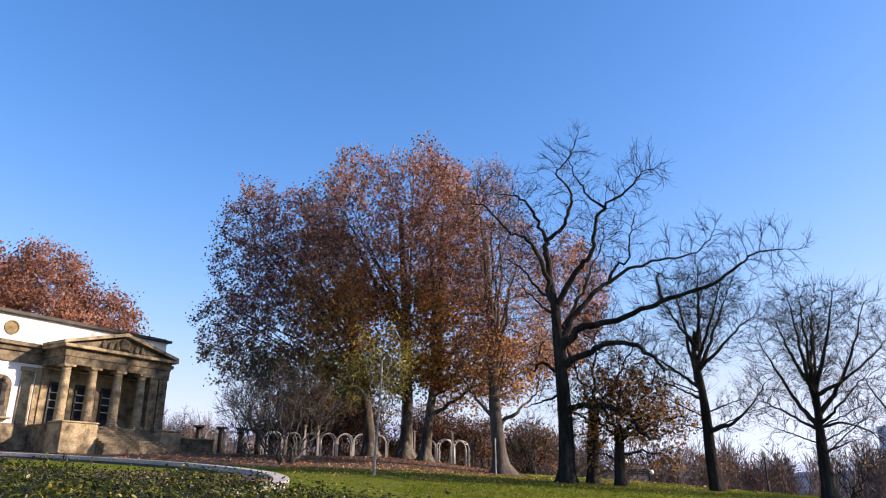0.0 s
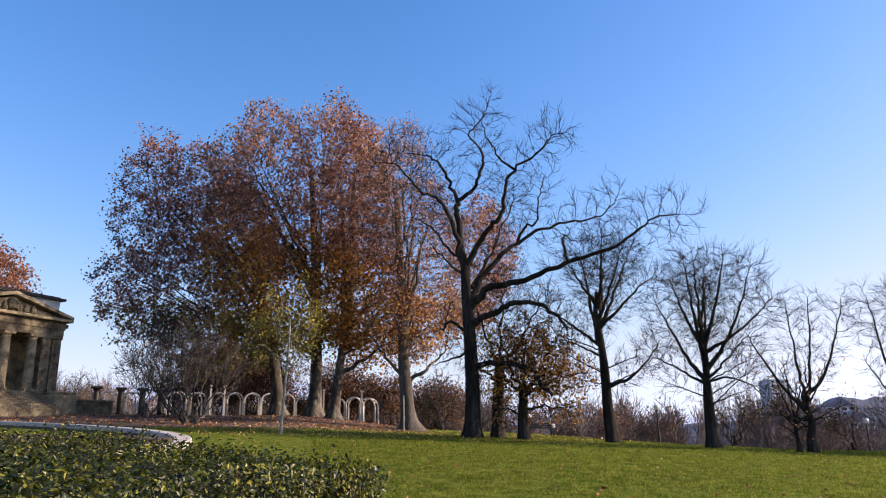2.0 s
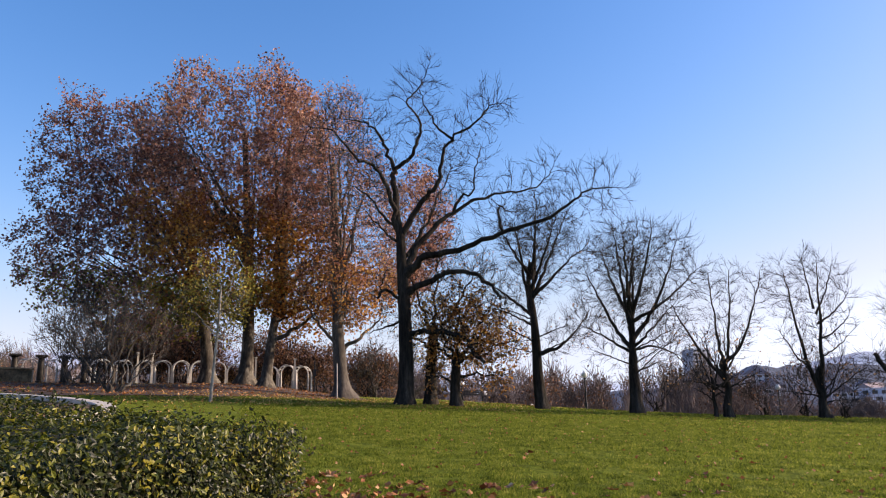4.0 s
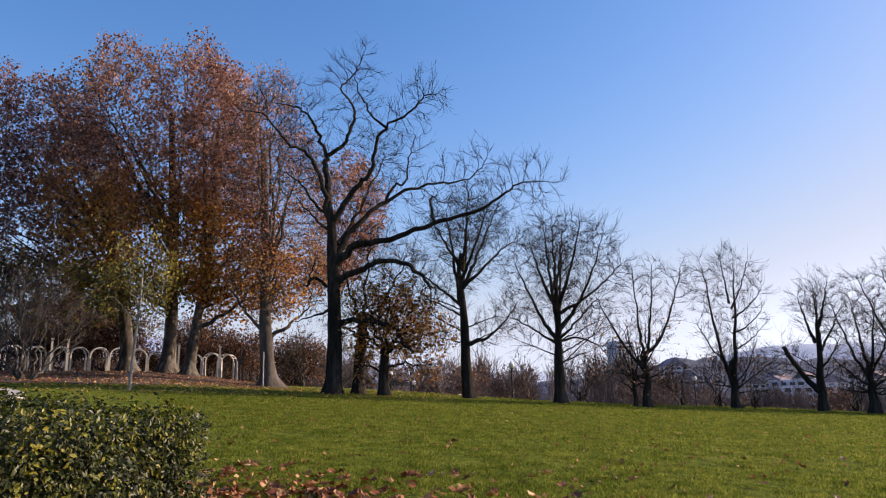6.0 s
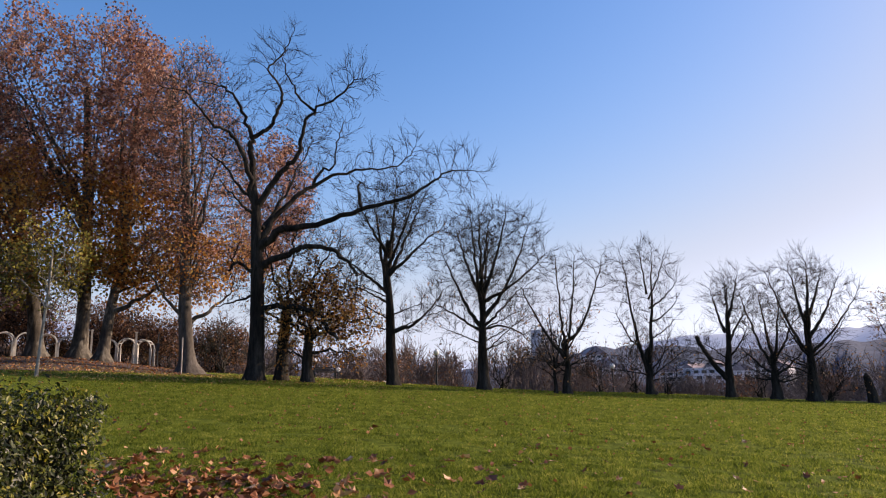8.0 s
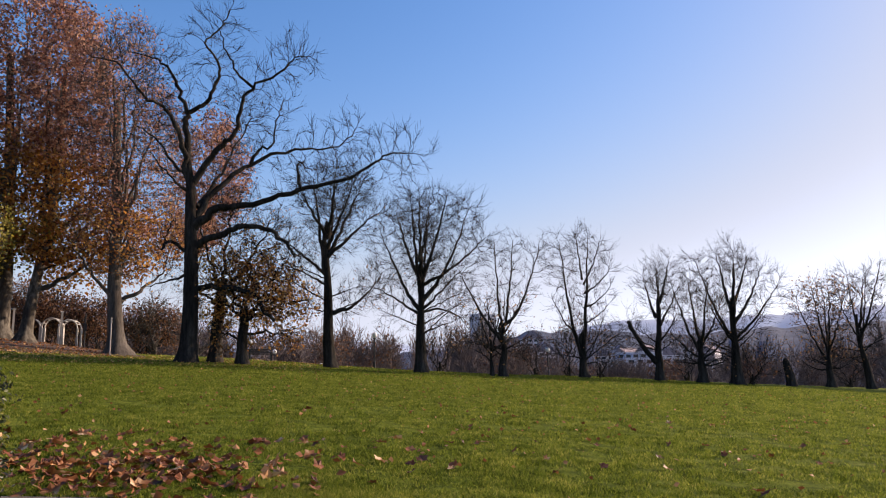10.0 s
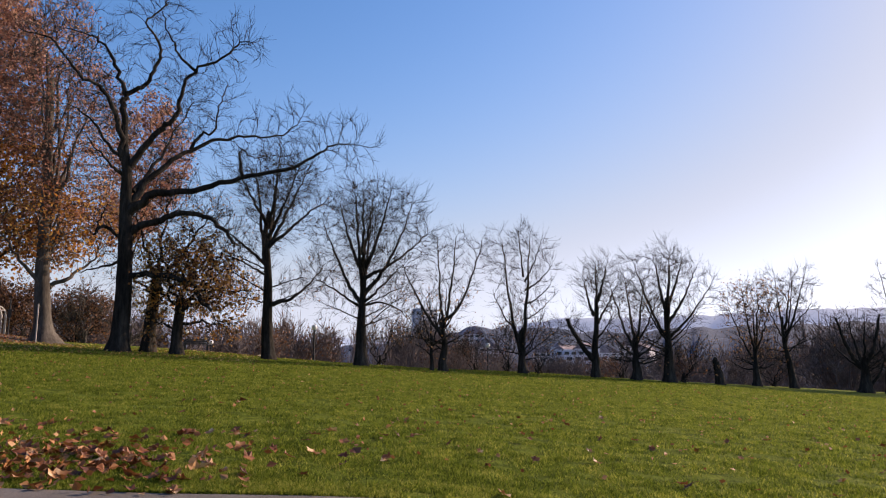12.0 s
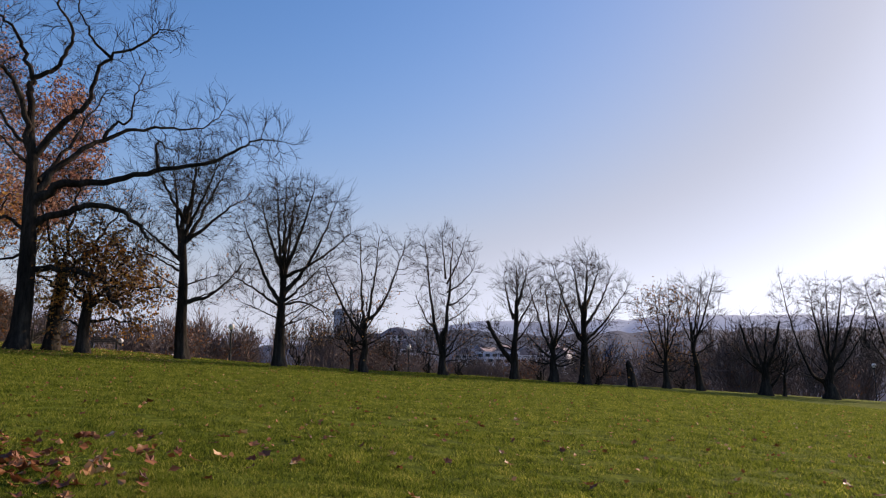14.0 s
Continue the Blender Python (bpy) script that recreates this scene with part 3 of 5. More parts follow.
def low_seed(k):
    global rng
    rng = np.random.default_rng(k)


# the wide bare tree in front
low_seed(11)
hero_limbs = [
    ([(-0.2, 0, 10.6), (-0.8, -0.4, 13.6), (-1.7, -0.8, 15.6), (-3.0, -1.2, 16.4), (-4.3, -1.5, 18.2), (-6.0, -1.8, 18.7)], 0.22, 0.028),
    ([(-0.25, 0, 11.0), (-0.6, 0.2, 14.4), (-0.5, 0.3, 15.5), (-1.2, 0.6, 17.2), (-1.8, 0.8, 18.4), (-2.6, 1, 19.0), (-3.8, 1.3, 19.2)], 0.26, 0.028),
    ([(-0.5, 0.3, 15.5), (0.5, 0.2, 16.3), (1.1, 0, 17.9), (1.1, -0.2, 19.2), (0.4, -0.4, 20.4), (1.2, -0.5, 21.6), (1.7, -0.6, 23.0)], 0.17, 0.03),
    ([(-0.1, 0, 10.8), (1.0, -0.6, 13.0), (2.2, -1.2, 14.2), (2.5, -1.6, 15.9), (3.2, -2, 17.7), (5.0, -2.4, 19.1), (5.6, -2.6, 20.1), (6.6, -2.8, 20.4)], 0.24, 0.025),
    ([(3.2, -2, 17.7), (2.1, -2.2, 18.9), (1.6, -2.5, 20.0), (1.2, -2.6, 21.4)], 0.1, 0.03),
    ([(0.0, 0, 8.1), (1.0, 0.4, 10.2), (2.5, 0.9, 11.8), (4.4, 1.4, 13.0), (6.3, 1.8, 13.7), (8.5, 2.1, 14.1), (9.7, 2.3, 15.6)], 0.26, 0.025),
    ([(3.2, 1.1, 12.4), (3.7, 1.2, 13.5), (4.4, 1.2, 13.7), (4.6, 1.3, 15.5), (5.1, 1.4, 17.1)], 0.13, 0.03),
    ([(0.1, 0, 8.0), (1.3, -0.5, 9.2), (3.5, -1.2, 9.7), (6.1, -2.0, 10.8), (8.7, -2.6, 11.6), (10.7, -3.0, 12.9), (11.8, -3.2, 13.8), (13.4, -3.4, 14.0)], 0.31, 0.028),
    ([(6.3, -2.0, 10.85), (6.0, -2.2, 12.7), (6.9, -2.4, 12.2)], 0.12, 0.025),
    ([(0.3, 0, 6.8), (2.0, -0.6, 7.9), (3.1, -1, 8.2), (4.5, -1.4, 8.0), (5.6, -1.6, 7.0), (5.9, -1.7, 6.4)], 0.24, 0.09),
    ([(0.1, 0, 4.3), (1.9, -0.8, 4.4), (3.7, -1.4, 4.0), (4.2, -1.6, 2.9), (4.8, -1.7, 2.4)], 0.2, 0.1),
    ([(-0.2, 0, 6.4), (-1.1, -0.3, 7.1), (-1.5, -0.4, 6.6), (-1.4, -0.5, 7.3), (-1.0, -0.6, 8.4)], 0.13, 0.028),
    ([(-0.2, 0, 11.0), (-1.2, 0.7, 12.1), (-2.3, 1.2, 13.7), (-3.4, 1.6, 14.4)], 0.15, 0.025),
    ([(-0.3, 0, 10.3), (-1.2, -0.8, 11.0), (-2.3, -1.4, 12.5)], 0.12, 0.03),
    ([(0.0, 0, 5.1), (-1.1, 0.5, 4.8), (-2.3, 0.9, 4.4)], 0.12, 0.025),
    ([(0.2, 0, 9.3), (1.5, 2.0, 11.6), (2.4, 3.6, 13.8), (3.2, 4.6, 15.6)], 0.15, 0.03),
]
hero_limbs = [([(x * 1.03, y, z - max(0.0, z - 8.5) * 0.055) for x, y, z in pts], a, b) for pts, a, b in hero_limbs]
hero_limbs = [([(x * (44.6 + y) / 44.6, y, (z + 0.26) * (44.6 + y) / 44.6 - 0.26) for x, y, z in pts], a, b) for pts, a, b in hero_limbs]
hero = tree("bare_tree", facing(9.4, 44.6), "wide bare tree with dark twisting limbs on the lawn", [(0, 0, 0), (0.1, 0, 3.0), (0, 0, 6.2), (-0.1, 0, 8.3), (-0.2, 0, 11.0)], 0.5, 0.28,
            hero_limbs, Crown((), 3800, (0.13, 0.6, 1.8), 0.12, 0.28, 4.0, 0.46, 0.2, 0.85, 2.2, 0.0105, spread=(12, 42)), M_BARK, flare=1.6, gnarl_limb=0.07)

# old plane trees with brown leaves
plane_label = "tall old plane tree with rust-brown autumn leaves"


def plane_tree(az, dist, top, trunk, r0, limbs, leaves, wood, label=plane_label, dz=0.0, bark=None):
    return tree("plane_tree", facing(az, dist, dz), label, trunk, r0, r0 * 0.4, limbs, wood, bark or M_PLANE, leaves, "old plane trees", 2.1, twig_bark=M_BARK_GREY)


def lobe_limbs(lobes, start, n, r, lean=0.0):
    """Limbs that rise from the trunk into the lobes of a crown."""
    out = []
    vol = np.array([b[3] * b[4] * b[5] for b in lobes])
    for k in range(n):
        b = lobes[k % len(lobes)] if k < 2 * len(lobes) else lobes[rng.choice(len(lobes), p=vol / vol.sum())]
        q = unit(rng.normal(0, 1, 3)) * rng.uniform(0.2, 0.75)
        x, y, z = b[0] + q[0] * b[3], b[1] + q[1] * b[4], b[2] + abs(q[2]) * b[5]
        h0 = start + max(0.0, z - start) * rng.uniform(0.1, 0.5)
        out.append(limb(h0, x / 0.91, z / 0.95, y, r * rng.uniform(0.5, 1.0), 0.06, lean * h0, 0.03))
    return out


def plane_tree(seed, az, dist, trunk, r0, lobes, limbs, lean, count, leaves, label=plane_label, bark=None, twigs=1.3, low=()):
    low_seed(seed)
    boughs = lobe_limbs(lobes, 4.8, limbs, r0 * 0.4, lean) + list(low)
    return tree("plane_tree", facing(az, dist), label, trunk, r0, r0 * 0.4, boughs, Crown(lobes, count, step=0.42, reach=5.0, kill=0.6, up=0.1, twig=0.9, twigs=twigs, tip_r=0.014, shell=0.4, spread=(25, 70)),
                bark or M_PLANE, leaves, "old plane trees", 2.1, twig_bark=M_BARK_GREY)


plane_tree(21, -5.6, 66, [(0, 0, 0), (-0.4, 0, 4), (-1.6, 0, 10), (-3, 0, 17)], 0.62,
           [(-11.6, 0, 18.4, 4.0, 5, 8.2), (-8, 0, 18.5, 5, 6, 7.5), (-12.7, -1, 11, 3.4, 4, 4.4), (-9, -2, 10.5, 6, 5, 4.6), (-4, 0, 14, 5, 5, 9), (-6, -1, 7.2, 6, 4, 2.8), (-4.6, -3, 5.6, 4.6, 3, 2.4)], 22, -0.16, 4000,
           [(M_LEAF_DARK, 0.24, 4, 0.26, 0.75, 0, 1, "foliage"), (M_LEAF_OLIVE, 0.24, 3, 0.35, 0.7, 0, 0.34, "lower_foliage")], "tall plane tree with dark purple-brown leaves hanging low")
plane_tree(22, -2.9, 62, [(0, 0, 0), (0.1, 0, 5), (-0.2, 0, 12), (-0.8, 0, 22)], 0.58,
           [(-4.6, 0, 19, 5.0, 6, 9.6), (1.2, 0, 20.6, 4.0, 6, 8.8), (-7.4, -1, 17, 3.0, 5, 8.2), (-3.5, -2, 10, 5, 5, 4.8), (0.8, -2.5, 9.6, 4.2, 4, 4.6), (-3.2, -2, 6.6, 4.5, 4, 2.2)], 22, 0.0, 4600,
           [(M_LEAF_RUST, 0.23, 4, 0.26, 0.74, 0.44, 1, "foliage"), (M_LEAF_GOLD, 0.25, 4, 0.3, 0.7, 0.2, 0.52, "lower_foliage"), (M_LEAF_OLIVE, 0.25, 5, 0.4, 0.8, 0, 0.28, "lowest_foliage")])
plane_tree(23, -1.4, 59, [(0, 0, 0), (0.4, 0, 4), (1.2, 0, 10), (1.4, 0, 20)], 0.44,
           [(1.8, 0, 18.2, 3.5, 5, 8.2), (2.6, -1, 9.4, 4.4, 4, 5.2), (5.4, -1, 7.0, 2.6, 3, 3.0), (2.5, 1, 6.4, 3.4, 3, 2.4)], 18, 0.08, 3200,
           [(M_LEAF_RUST, 0.23, 5, 0.3, 0.74, 0.48, 1, "foliage"), (M_LEAF_GOLD, 0.24, 5, 0.4, 0.75, 0, 0.5, "lower_foliage")], low=[limb(3.5, 6.5, 9, -2, 0.24, -0.05, 0.3)])
plane_tree(24, 4.55, 54, [(0, 0, 0), (-0.4, 0, 4), (-0.6, 0, 10), (-0.9, 0, 18)], 0.56,
           [(-0.8, 0, 17.6, 3.2, 4, 7.0), (0.9, 0, 13.8, 3.4, 4, 6.8), (0.2, 0, 8.2, 4.2, 3.5, 3.4)], 15, -0.05, 5200,
           [(M_LEAF_RUST, 0.17, 2, 0.25, 0.5, 0.3, 1, "foliage"), (M_LEAF_GOLD, 0.2, 2, 0.3, 0.5, 0, 0.4, "lower_foliage")], "tall plane tree, half bare, with few brown leaves", M_BARK_GREY, 3.2,
           [limb(3.6, 3.6, 6.6, 1, 0.2, 0.02), limb(3.2, -3.4, 7.5, -1, 0.22, 0.05)])
plane_tree(25, 9.3, 74, [(0, 0, 0), (0, 0, 8), (0, 0, 16)], 0.5, [(1.7, 0, 19.2, 3.4, 4, 6.6), (0, 0, 14, 3, 4, 4)], 12, 0.0, 1300,
           [(M_LEAF_RUST, 0.25, 5, 0.35, 0.8, 0, 1, "foliage")])
plane_tree(26, -28.6, 88, [(0, 0, 0), (0, 0, 8), (0, 0, 16)], 0.7, [(-8.5, 0, 13, 6, 6, 7.5), (-2.3, 0, 14.3, 5.5, 6, 7.6), (4.3, 0, 11.3, 4.2, 5, 6)], 20, 0.0, 2400,
           [(M_LEAF_RUST, 0.29, 8, 0.45, 0.95, 0, 1, "foliage")], "broad plane tree with rust-brown leaves behind the pavilion")

# bare trees along the brow of the lawn
row_group = "bare trees along the brow of the lawn"


def bare(az, dist, r0, fork, limbs, label, wood, leaves=(), seed=1, lean=0.0, bark=None, dz=0.0):
    low_seed(seed)
    high = max(a[2] for a in limbs)
    rise = 0.4 if fork > 2.8 else 0.16
    limbs = [(a[0] + (a[2] - a[0]) * rise * (k * 0.618 % 1.0) if a[2] > 0.7 * high and a[0] > 1.7 else a[0], *a[1:]) for k, a in enumerate(limbs)]
    for k in range(5):
        h0 = fork * rng.uniform(0.55, 0.95)
        limbs.append((h0, rng.choice((-1, 1)) * high * rng.uniform(0.14, 0.26), h0 + high * rng.uniform(0.02, 0.2), rng.uniform(-1.5, 1.5), 0.05, 0.1, lean * 0.7))
    return tree("bare_tree", facing(az, dist, dz), label, [(0, 0, 0), (lean * 0.3 + rng.normal(0, 0.06), 0, fork * 0.3), (lean * 0.6 + rng.normal(0, 0.09), rng.normal(0, 0.08), fork * 0.65), (lean, 0, fork), (lean * 1.1 + rng.normal(0, 0.12), 0, fork + (high - fork) * rise * 0.6), (lean * 1.1, 0, fork + (high - fork) * rise)], r0 * 0.92, r0 * 0.2,
                [limb(a[0], a[1] * 0.96, a[2] * (0.95 if dist < 58 else 1.04), a[3], a[4] * 1.1, *a[5:7], *(a[7:] or (0.02,))) for a in limbs], wood, bark or M_BARK, leaves, row_group, 1.35, 0.03)


def light_crown():
    return Crown((), 2500, (0.15, 0.4, 1.35), 0.1, 0.26, 3.5, 0.38, 0.28, 0.75, 3.4, 0.0085, spread=(10, 40))


def fine():
    return Crown((), 4200, (0.15, 0.5, 1.5), 0.06, 0.26, 4.0, 0.36, 0.28, 0.75, 3.4, 0.0085, spread=(10, 40))


bare(20.1, 45.1, 0.43, 6.0, [(5.9, -1.4, 13.4, 0.5, 0.17, 0.05, -0.4), (6.1, 0.3, 13.9, -0.8, 0.18, 0, -0.3), (6.2, 2.2, 13.0, 0.6, 0.15, 0.05, -0.3), (5.8, -3.7, 8.8, 0.8, 0.13, 0.1, -0.4),
                             (6.0, 3.5, 10.5, -1.0, 0.14, 0.1, -0.3), (3.3, 3.7, 6.6, 0.3, 0.15, -0.12, -0.1), (5.0, -3.0, 6.4, -2.0, 0.09, 0.2, -0.2), (6.1, 0.2, 12.2, 3.0, 0.14, 0.05, -0.3),
                             (6.0, -2.4, 11.8, -2.0, 0.14, 0.05, -0.3), (6.0, 1.6, 12.4, -2.5, 0.13, 0.05, -0.3)], "bare tree with an upright fan of branches and one low limb", fine(),
     [(M_LEAF_BROWN, 0.12, 1, 0.15, 0.04, 0, 0.7, "foliage")], 31, -0.3)
bare(27.2, 43.3, 0.42, 3.8, [(3.6, -2.7, 9.4, 0, 0.16, 0, 0), (3.9, -1.7, 11.0, 1.0, 0.16, -0.02, 0), (4.0, -0.6, 11.8, -1.0, 0.17, 0, 0), (4.1, 0.7, 11.6, 1.0, 0.16, 0, 0), (4.1, 1.9, 11.8, -0.5, 0.17, -0.02, 0),
                             (3.9, 3.5, 11.2, 0.5, 0.17, -0.04, 0), (3.8, 4.5, 8.8, 0, 0.13, -0.02, 0), (3.6, 3.4, 2.5, 0.4, 0.09, -0.4, 0), (3.4, -3.2, 5.6, -0.5, 0.1, 0.1, 0), (4.0, 0, 11.0, -2.5, 0.15, 0, 0),
                             (4.0, 0.6, 11.0, 2.5, 0.15, 0, 0), (3.7, 2.8, 6.5, -1.5, 0.1, 0.05, 0)], "bare tree with a dense round fan of upright branches", fine(), [(M_LEAF_BROWN, 0.12, 1, 0.15, 0.03, 0, 0.5, "foliage")], 32)
bare(33.65, 43.3, 0.29, 2.2, [(2.0, -2.9, 7.3, 0, 0.13, 0, 0), (2.1, -0.4, 9.2, 0.5, 0.12, -0.1, 0), (2.3, 0.9, 9.1, -0.5, 0.12, -0.06, 0), (2.0, 2.7, 8.9, 0, 0.13, -0.12, 0), (2.2, -1.3, 5.0, 0.8, 0.06, 0, 0),
                              (2.4, 1.3, 5.0, -0.8, 0.06, 0, 0), (2.2, 0.2, 5.6, 1.4, 0.06, 0, 0)], "bare tree that forks low into four rising limbs", Crown((), 1500, (0.11, 0.3, 1.0), 0.15, 0.26, 3.0, 0.4, 0.28, 0.65, 3.2, 0.0085, spread=(10, 40)),
     [(M_LEAF_BROWN, 0.11, 1, 0.14, 0.3, 0, 0.55, "foliage")], 33)
bare(32.75, 43.0, 0.14, 1.6, [(1.5, -0.8, 4.4, 0, 0.07, 0, 0), (1.6, 0.7, 4.6, 0.5, 0.07, 0, 0), (1.4, -0.2, 4.8, -0.6, 0.06, 0, 0), (1.2, -1.3, 3.4, 0.3, 0.05, 0, 0)], "small dark tree with some withered leaves",
     Wood(0.2, 0.1, (30, 60), 0.4, (6, 4), 0.5, 5, 0.008), [(M_LEAF_BROWN, 0.12, 1, 0.15, 0.35, 0, 1, "foliage")], 34)
bare(39.85, 49.3, 0.36, 1.6, [(1.4, -1.5, 10.4, 0.2, 0.19, -0.06, -0.1), (1.6, 0.7, 10.7, 0, 0.21, -0.04, -0.1), (3.0, -2.2, 5.9, 0.5, 0.08, -0.05, -0.5), (5.2, 2.4, 8.0, 0, 0.07, -0.05, 0.2),
                              (4.6, 2.2, 6.4, -0.5, 0.07, -0.08, 0.1), (3.6, 2.0, 5.2, 0.6, 0.06, -0.05, 0.1), (6.0, -0.2, 10.8, 0.9, 0.08, 0, 0.1), (6.0, 1.6, 9.8, -0.8, 0.07, 0, 0.2), (1.2, -1.1, 4.5, 0.6, 0.06, 0, 0),
                              (1.0, 1.5, 4.2, 0.5, 0.05, 0, 0)], "slender bare tree with two tall stems", light_crown(), [(M_LEAF_BROWN, 0.1, 1, 0.15, 0.05, 0, 0.5, "foliage")], 35)
bare(45.4, 51.6, 0.36, 3.2, [(1.2, -2.2, 4.6, 0, 0.2, -0.02, -0.1, 0.12), (3.0, -0.9, 8.0, 0.6, 0.13, 0, 0), (3.2, 0.2, 8.7, -0.5, 0.15, 0, 0.2), (3.3, 1.2, 8.9, 0, 0.14, 0, 0.2), (3.0, 1.8, 7.0, 0.6, 0.1, 0.05, 0.2),
                             (2.6, 1.6, 5.0, -0.8, 0.08, 0, 0.1), (3.2, 0.3, 8.2, 1.6, 0.12, 0, 0.2)], "bare tree leaning into two unequal stems", light_crown(), (), 36, 0.1)
bare(48.4, 52.2, 0.38, 2.0, [(1.9, -1.9, 7.8, 0, 0.13, 0, 0), (2.0, -0.6, 7.9, 0.8, 0.14, 0, 0), (2.0, 0.8, 7.5, -0.6, 0.14, 0, 0), (1.8, 1.9, 6.4, 0, 0.12, 0, 0), (1.6, -2.3, 4.0, 0.4, 0.1, 0, 0), (1.5, 2.4, 3.8, -0.4, 0.1, 0, 0),
                             (1.2, 1.9, 1.7, -0.9, 0.1, -0.3, 0), (1.3, -1.8, 1.6, -0.6, 0.09, -0.2, 0)], "squat dark tree with bushy withered twigs", light_crown(), [(M_LEAF_BROWN, 0.1, 1, 0.15, 0.12, 0, 0.7, "foliage")], 37)
bare(50.8, 52.5, 0.45, 3.0, [(2.8, -2.4, 9.4, 0, 0.16, 0, 0), (3.0, -0.9, 10.0, 0.8, 0.17, 0, 0), (3.0, 0.4, 9.9, -0.8, 0.16, 0, 0), (3.0, 1.4, 9.5, 0.4, 0.15, 0, 0), (2.9, 2.4, 8.7, 0, 0.15, 0, 0), (2.8, 3.4, 7.4, 0.2, 0.12, 0, 0),
                             (2.7, 2.2, 5.2, -0.8, 0.08, 0, 0), (2.7, -1.8, 6.5, -1.4, 0.1, 0, 0), (3.0, 0.4, 9.2, 2.0, 0.13, 0, 0)], "broad bare tree with fine rounded crown", light_crown(), [(M_LEAF_BROWN, 0.1, 1, 0.15, 0.03, 0, 0.5, "foliage")], 38)
bare(56.75, 59.9, 0.34, 1.9, [(1.8, -2.0, 6.4, 0, 0.11, 0, 0), (1.9, -0.8, 7.6, 0.5, 0.12, 0, 0), (1.9, 0.5, 7.6, -0.5, 0.12, 0, 0), (1.8, 1.6, 6.8, 0, 0.1, 0, 0), (1.4, 1.9, 2.1, 0.4, 0.08, -0.3, 0), (1.3, -1.9, 1.8, 0.3, 0.08, -0.3, 0),
                              (1.8, 0, 6.8, 1.5, 0.1, 0, 0)], "bushy tree with some brown leaves remaining", light_crown(), [(M_LEAF_BROWN, 0.14, 1, 0.18, 0.3, 0.2, 1, "foliage")], 39)
bare(59.15, 61.5, 0.33, 3.2, [(3.0, -1.0, 8.6, 0.4, 0.12, 0, -0.4), (3.2, 0.2, 8.2, -0.5, 0.12, 0, -0.4), (3.2, 1.4, 8.8, 0, 0.13, 0, -0.4), (3.1, 1.8, 6.4, 0.5, 0.09, 0, -0.4), (3.0, -1.7, 6.2, -0.4, 0.09, 0, -0.4),
                              (3.1, 0.4, 8.4, 1.2, 0.1, 0, -0.4)], "bare tree with a leaning trunk and forked crown", light_crown(), (), 40, -0.45)
bare(63.5, 64.5, 0.52, 2.0, [(1.9, -1.9, 5.9, 0, 0.2, -0.05, -0.2, 0.08), (2.0, -1.0, 6.2, 0.7, 0.14, 0, -0.2), (2.0, 1.5, 6.1, 0, 0.19, -0.05, 0.1, 0.08), (1.9, 0.3, 5.4, -0.8, 0.13, 0, 0), (0.6, 1.9, 3.8, -0.3, 0.14, -0.08, 0.3),
                             (1.8, -2.5, 4.0, 0.4, 0.1, 0, -0.2), (1.8, 2.4, 4.6, 0.6, 0.1, 0, 0)], "gnarled cut-back tree with crooked limbs", light_crown(), [(M_LEAF_BROWN, 0.1, 1, 0.15, 0.05, 0, 0.6, "foliage")], 41)
bare(64.7, 66.0, 0.17, 2.2, [(2.0, 0.6, 5.0, 0, 0.08, 0, 0.1), (2.1, -0.5, 5.2, 0.3, 0.08, 0, 0.1), (1.8, 1.2, 4.0, 0.3, 0.06, 0, 0.1)], "thin dark young tree", Wood(0.18, 0.12, (25, 55), 0.4, (5, 4), 0.5, 5, 0.008), (), 42, 0.15)
bare(67.6, 70.5, 0.62, 2.0, [(1.3, -3.9, 10.9, 0, 0.2, -0.16, -0.3), (2.0, -1.4, 10.0, 0.6, 0.17, -0.03, 0), (2.1, 0.2, 10.2, -0.8, 0.16, 0, 0), (2.2, 1.6, 10.1, 0.4, 0.17, 0, 0.2), (2.2, 3.0, 8.9, 0, 0.16, 0, 0.2), (2.0, 3.6, 6.8, 0.5, 0.1, 0, 0.2),
                             (2.0, -0.4, 9.2, 2.0, 0.13, 0, 0)], "large bare tree with a V-shaped crown", light_crown(), (), 43)
bare(71.6, 75.1, 0.4, 3.0, [(2.8, -2.2, 10.5, 0, 0.15, 0, 0), (3.0, -0.4, 10.9, 0.6, 0.15, 0, 0), (3.0, 1.6, 10.4, -0.5, 0.15, 0, 0), (2.9, 3.0, 8.5, 0, 0.12, 0, 0), (2.6, -2.6, 6.5, 0.5, 0.1, 0, 0)], "bare tree with a broad upright crown", fine(), (), 44)

# oaks behind the wide tree
low_seed(51)
tree("oak_tree", facing(11.4, 46.4), "dark oak trunk with thin branches and few leaves", [(0, 0, 0), (0.05, 0, 2), (0.25, 0, 4.4), (0.3, 0, 5)], 0.4, 0.26,
     [limb(2.8, 1.4, 4.6, 0.3, 0.1, -0.1, 0.1), limb(4.2, 3.4, 9.6, 0.8, 0.17, -0.05, 0.2), limb(4.4, -1.4, 9.2, 0.6, 0.14, 0, 0.2), limb(4.5, 0.8, 10.4, -1, 0.15, 0, 0.2), limb(3.5, -2.4, 6.0, 1.2, 0.09, 0, 0.1)],
     light_crown(), M_BARK, [(M_LEAF_BROWN, 0.14, 1, 0.18, 0.12, 0, 1, "foliage")], "oaks")
low_seed(52)
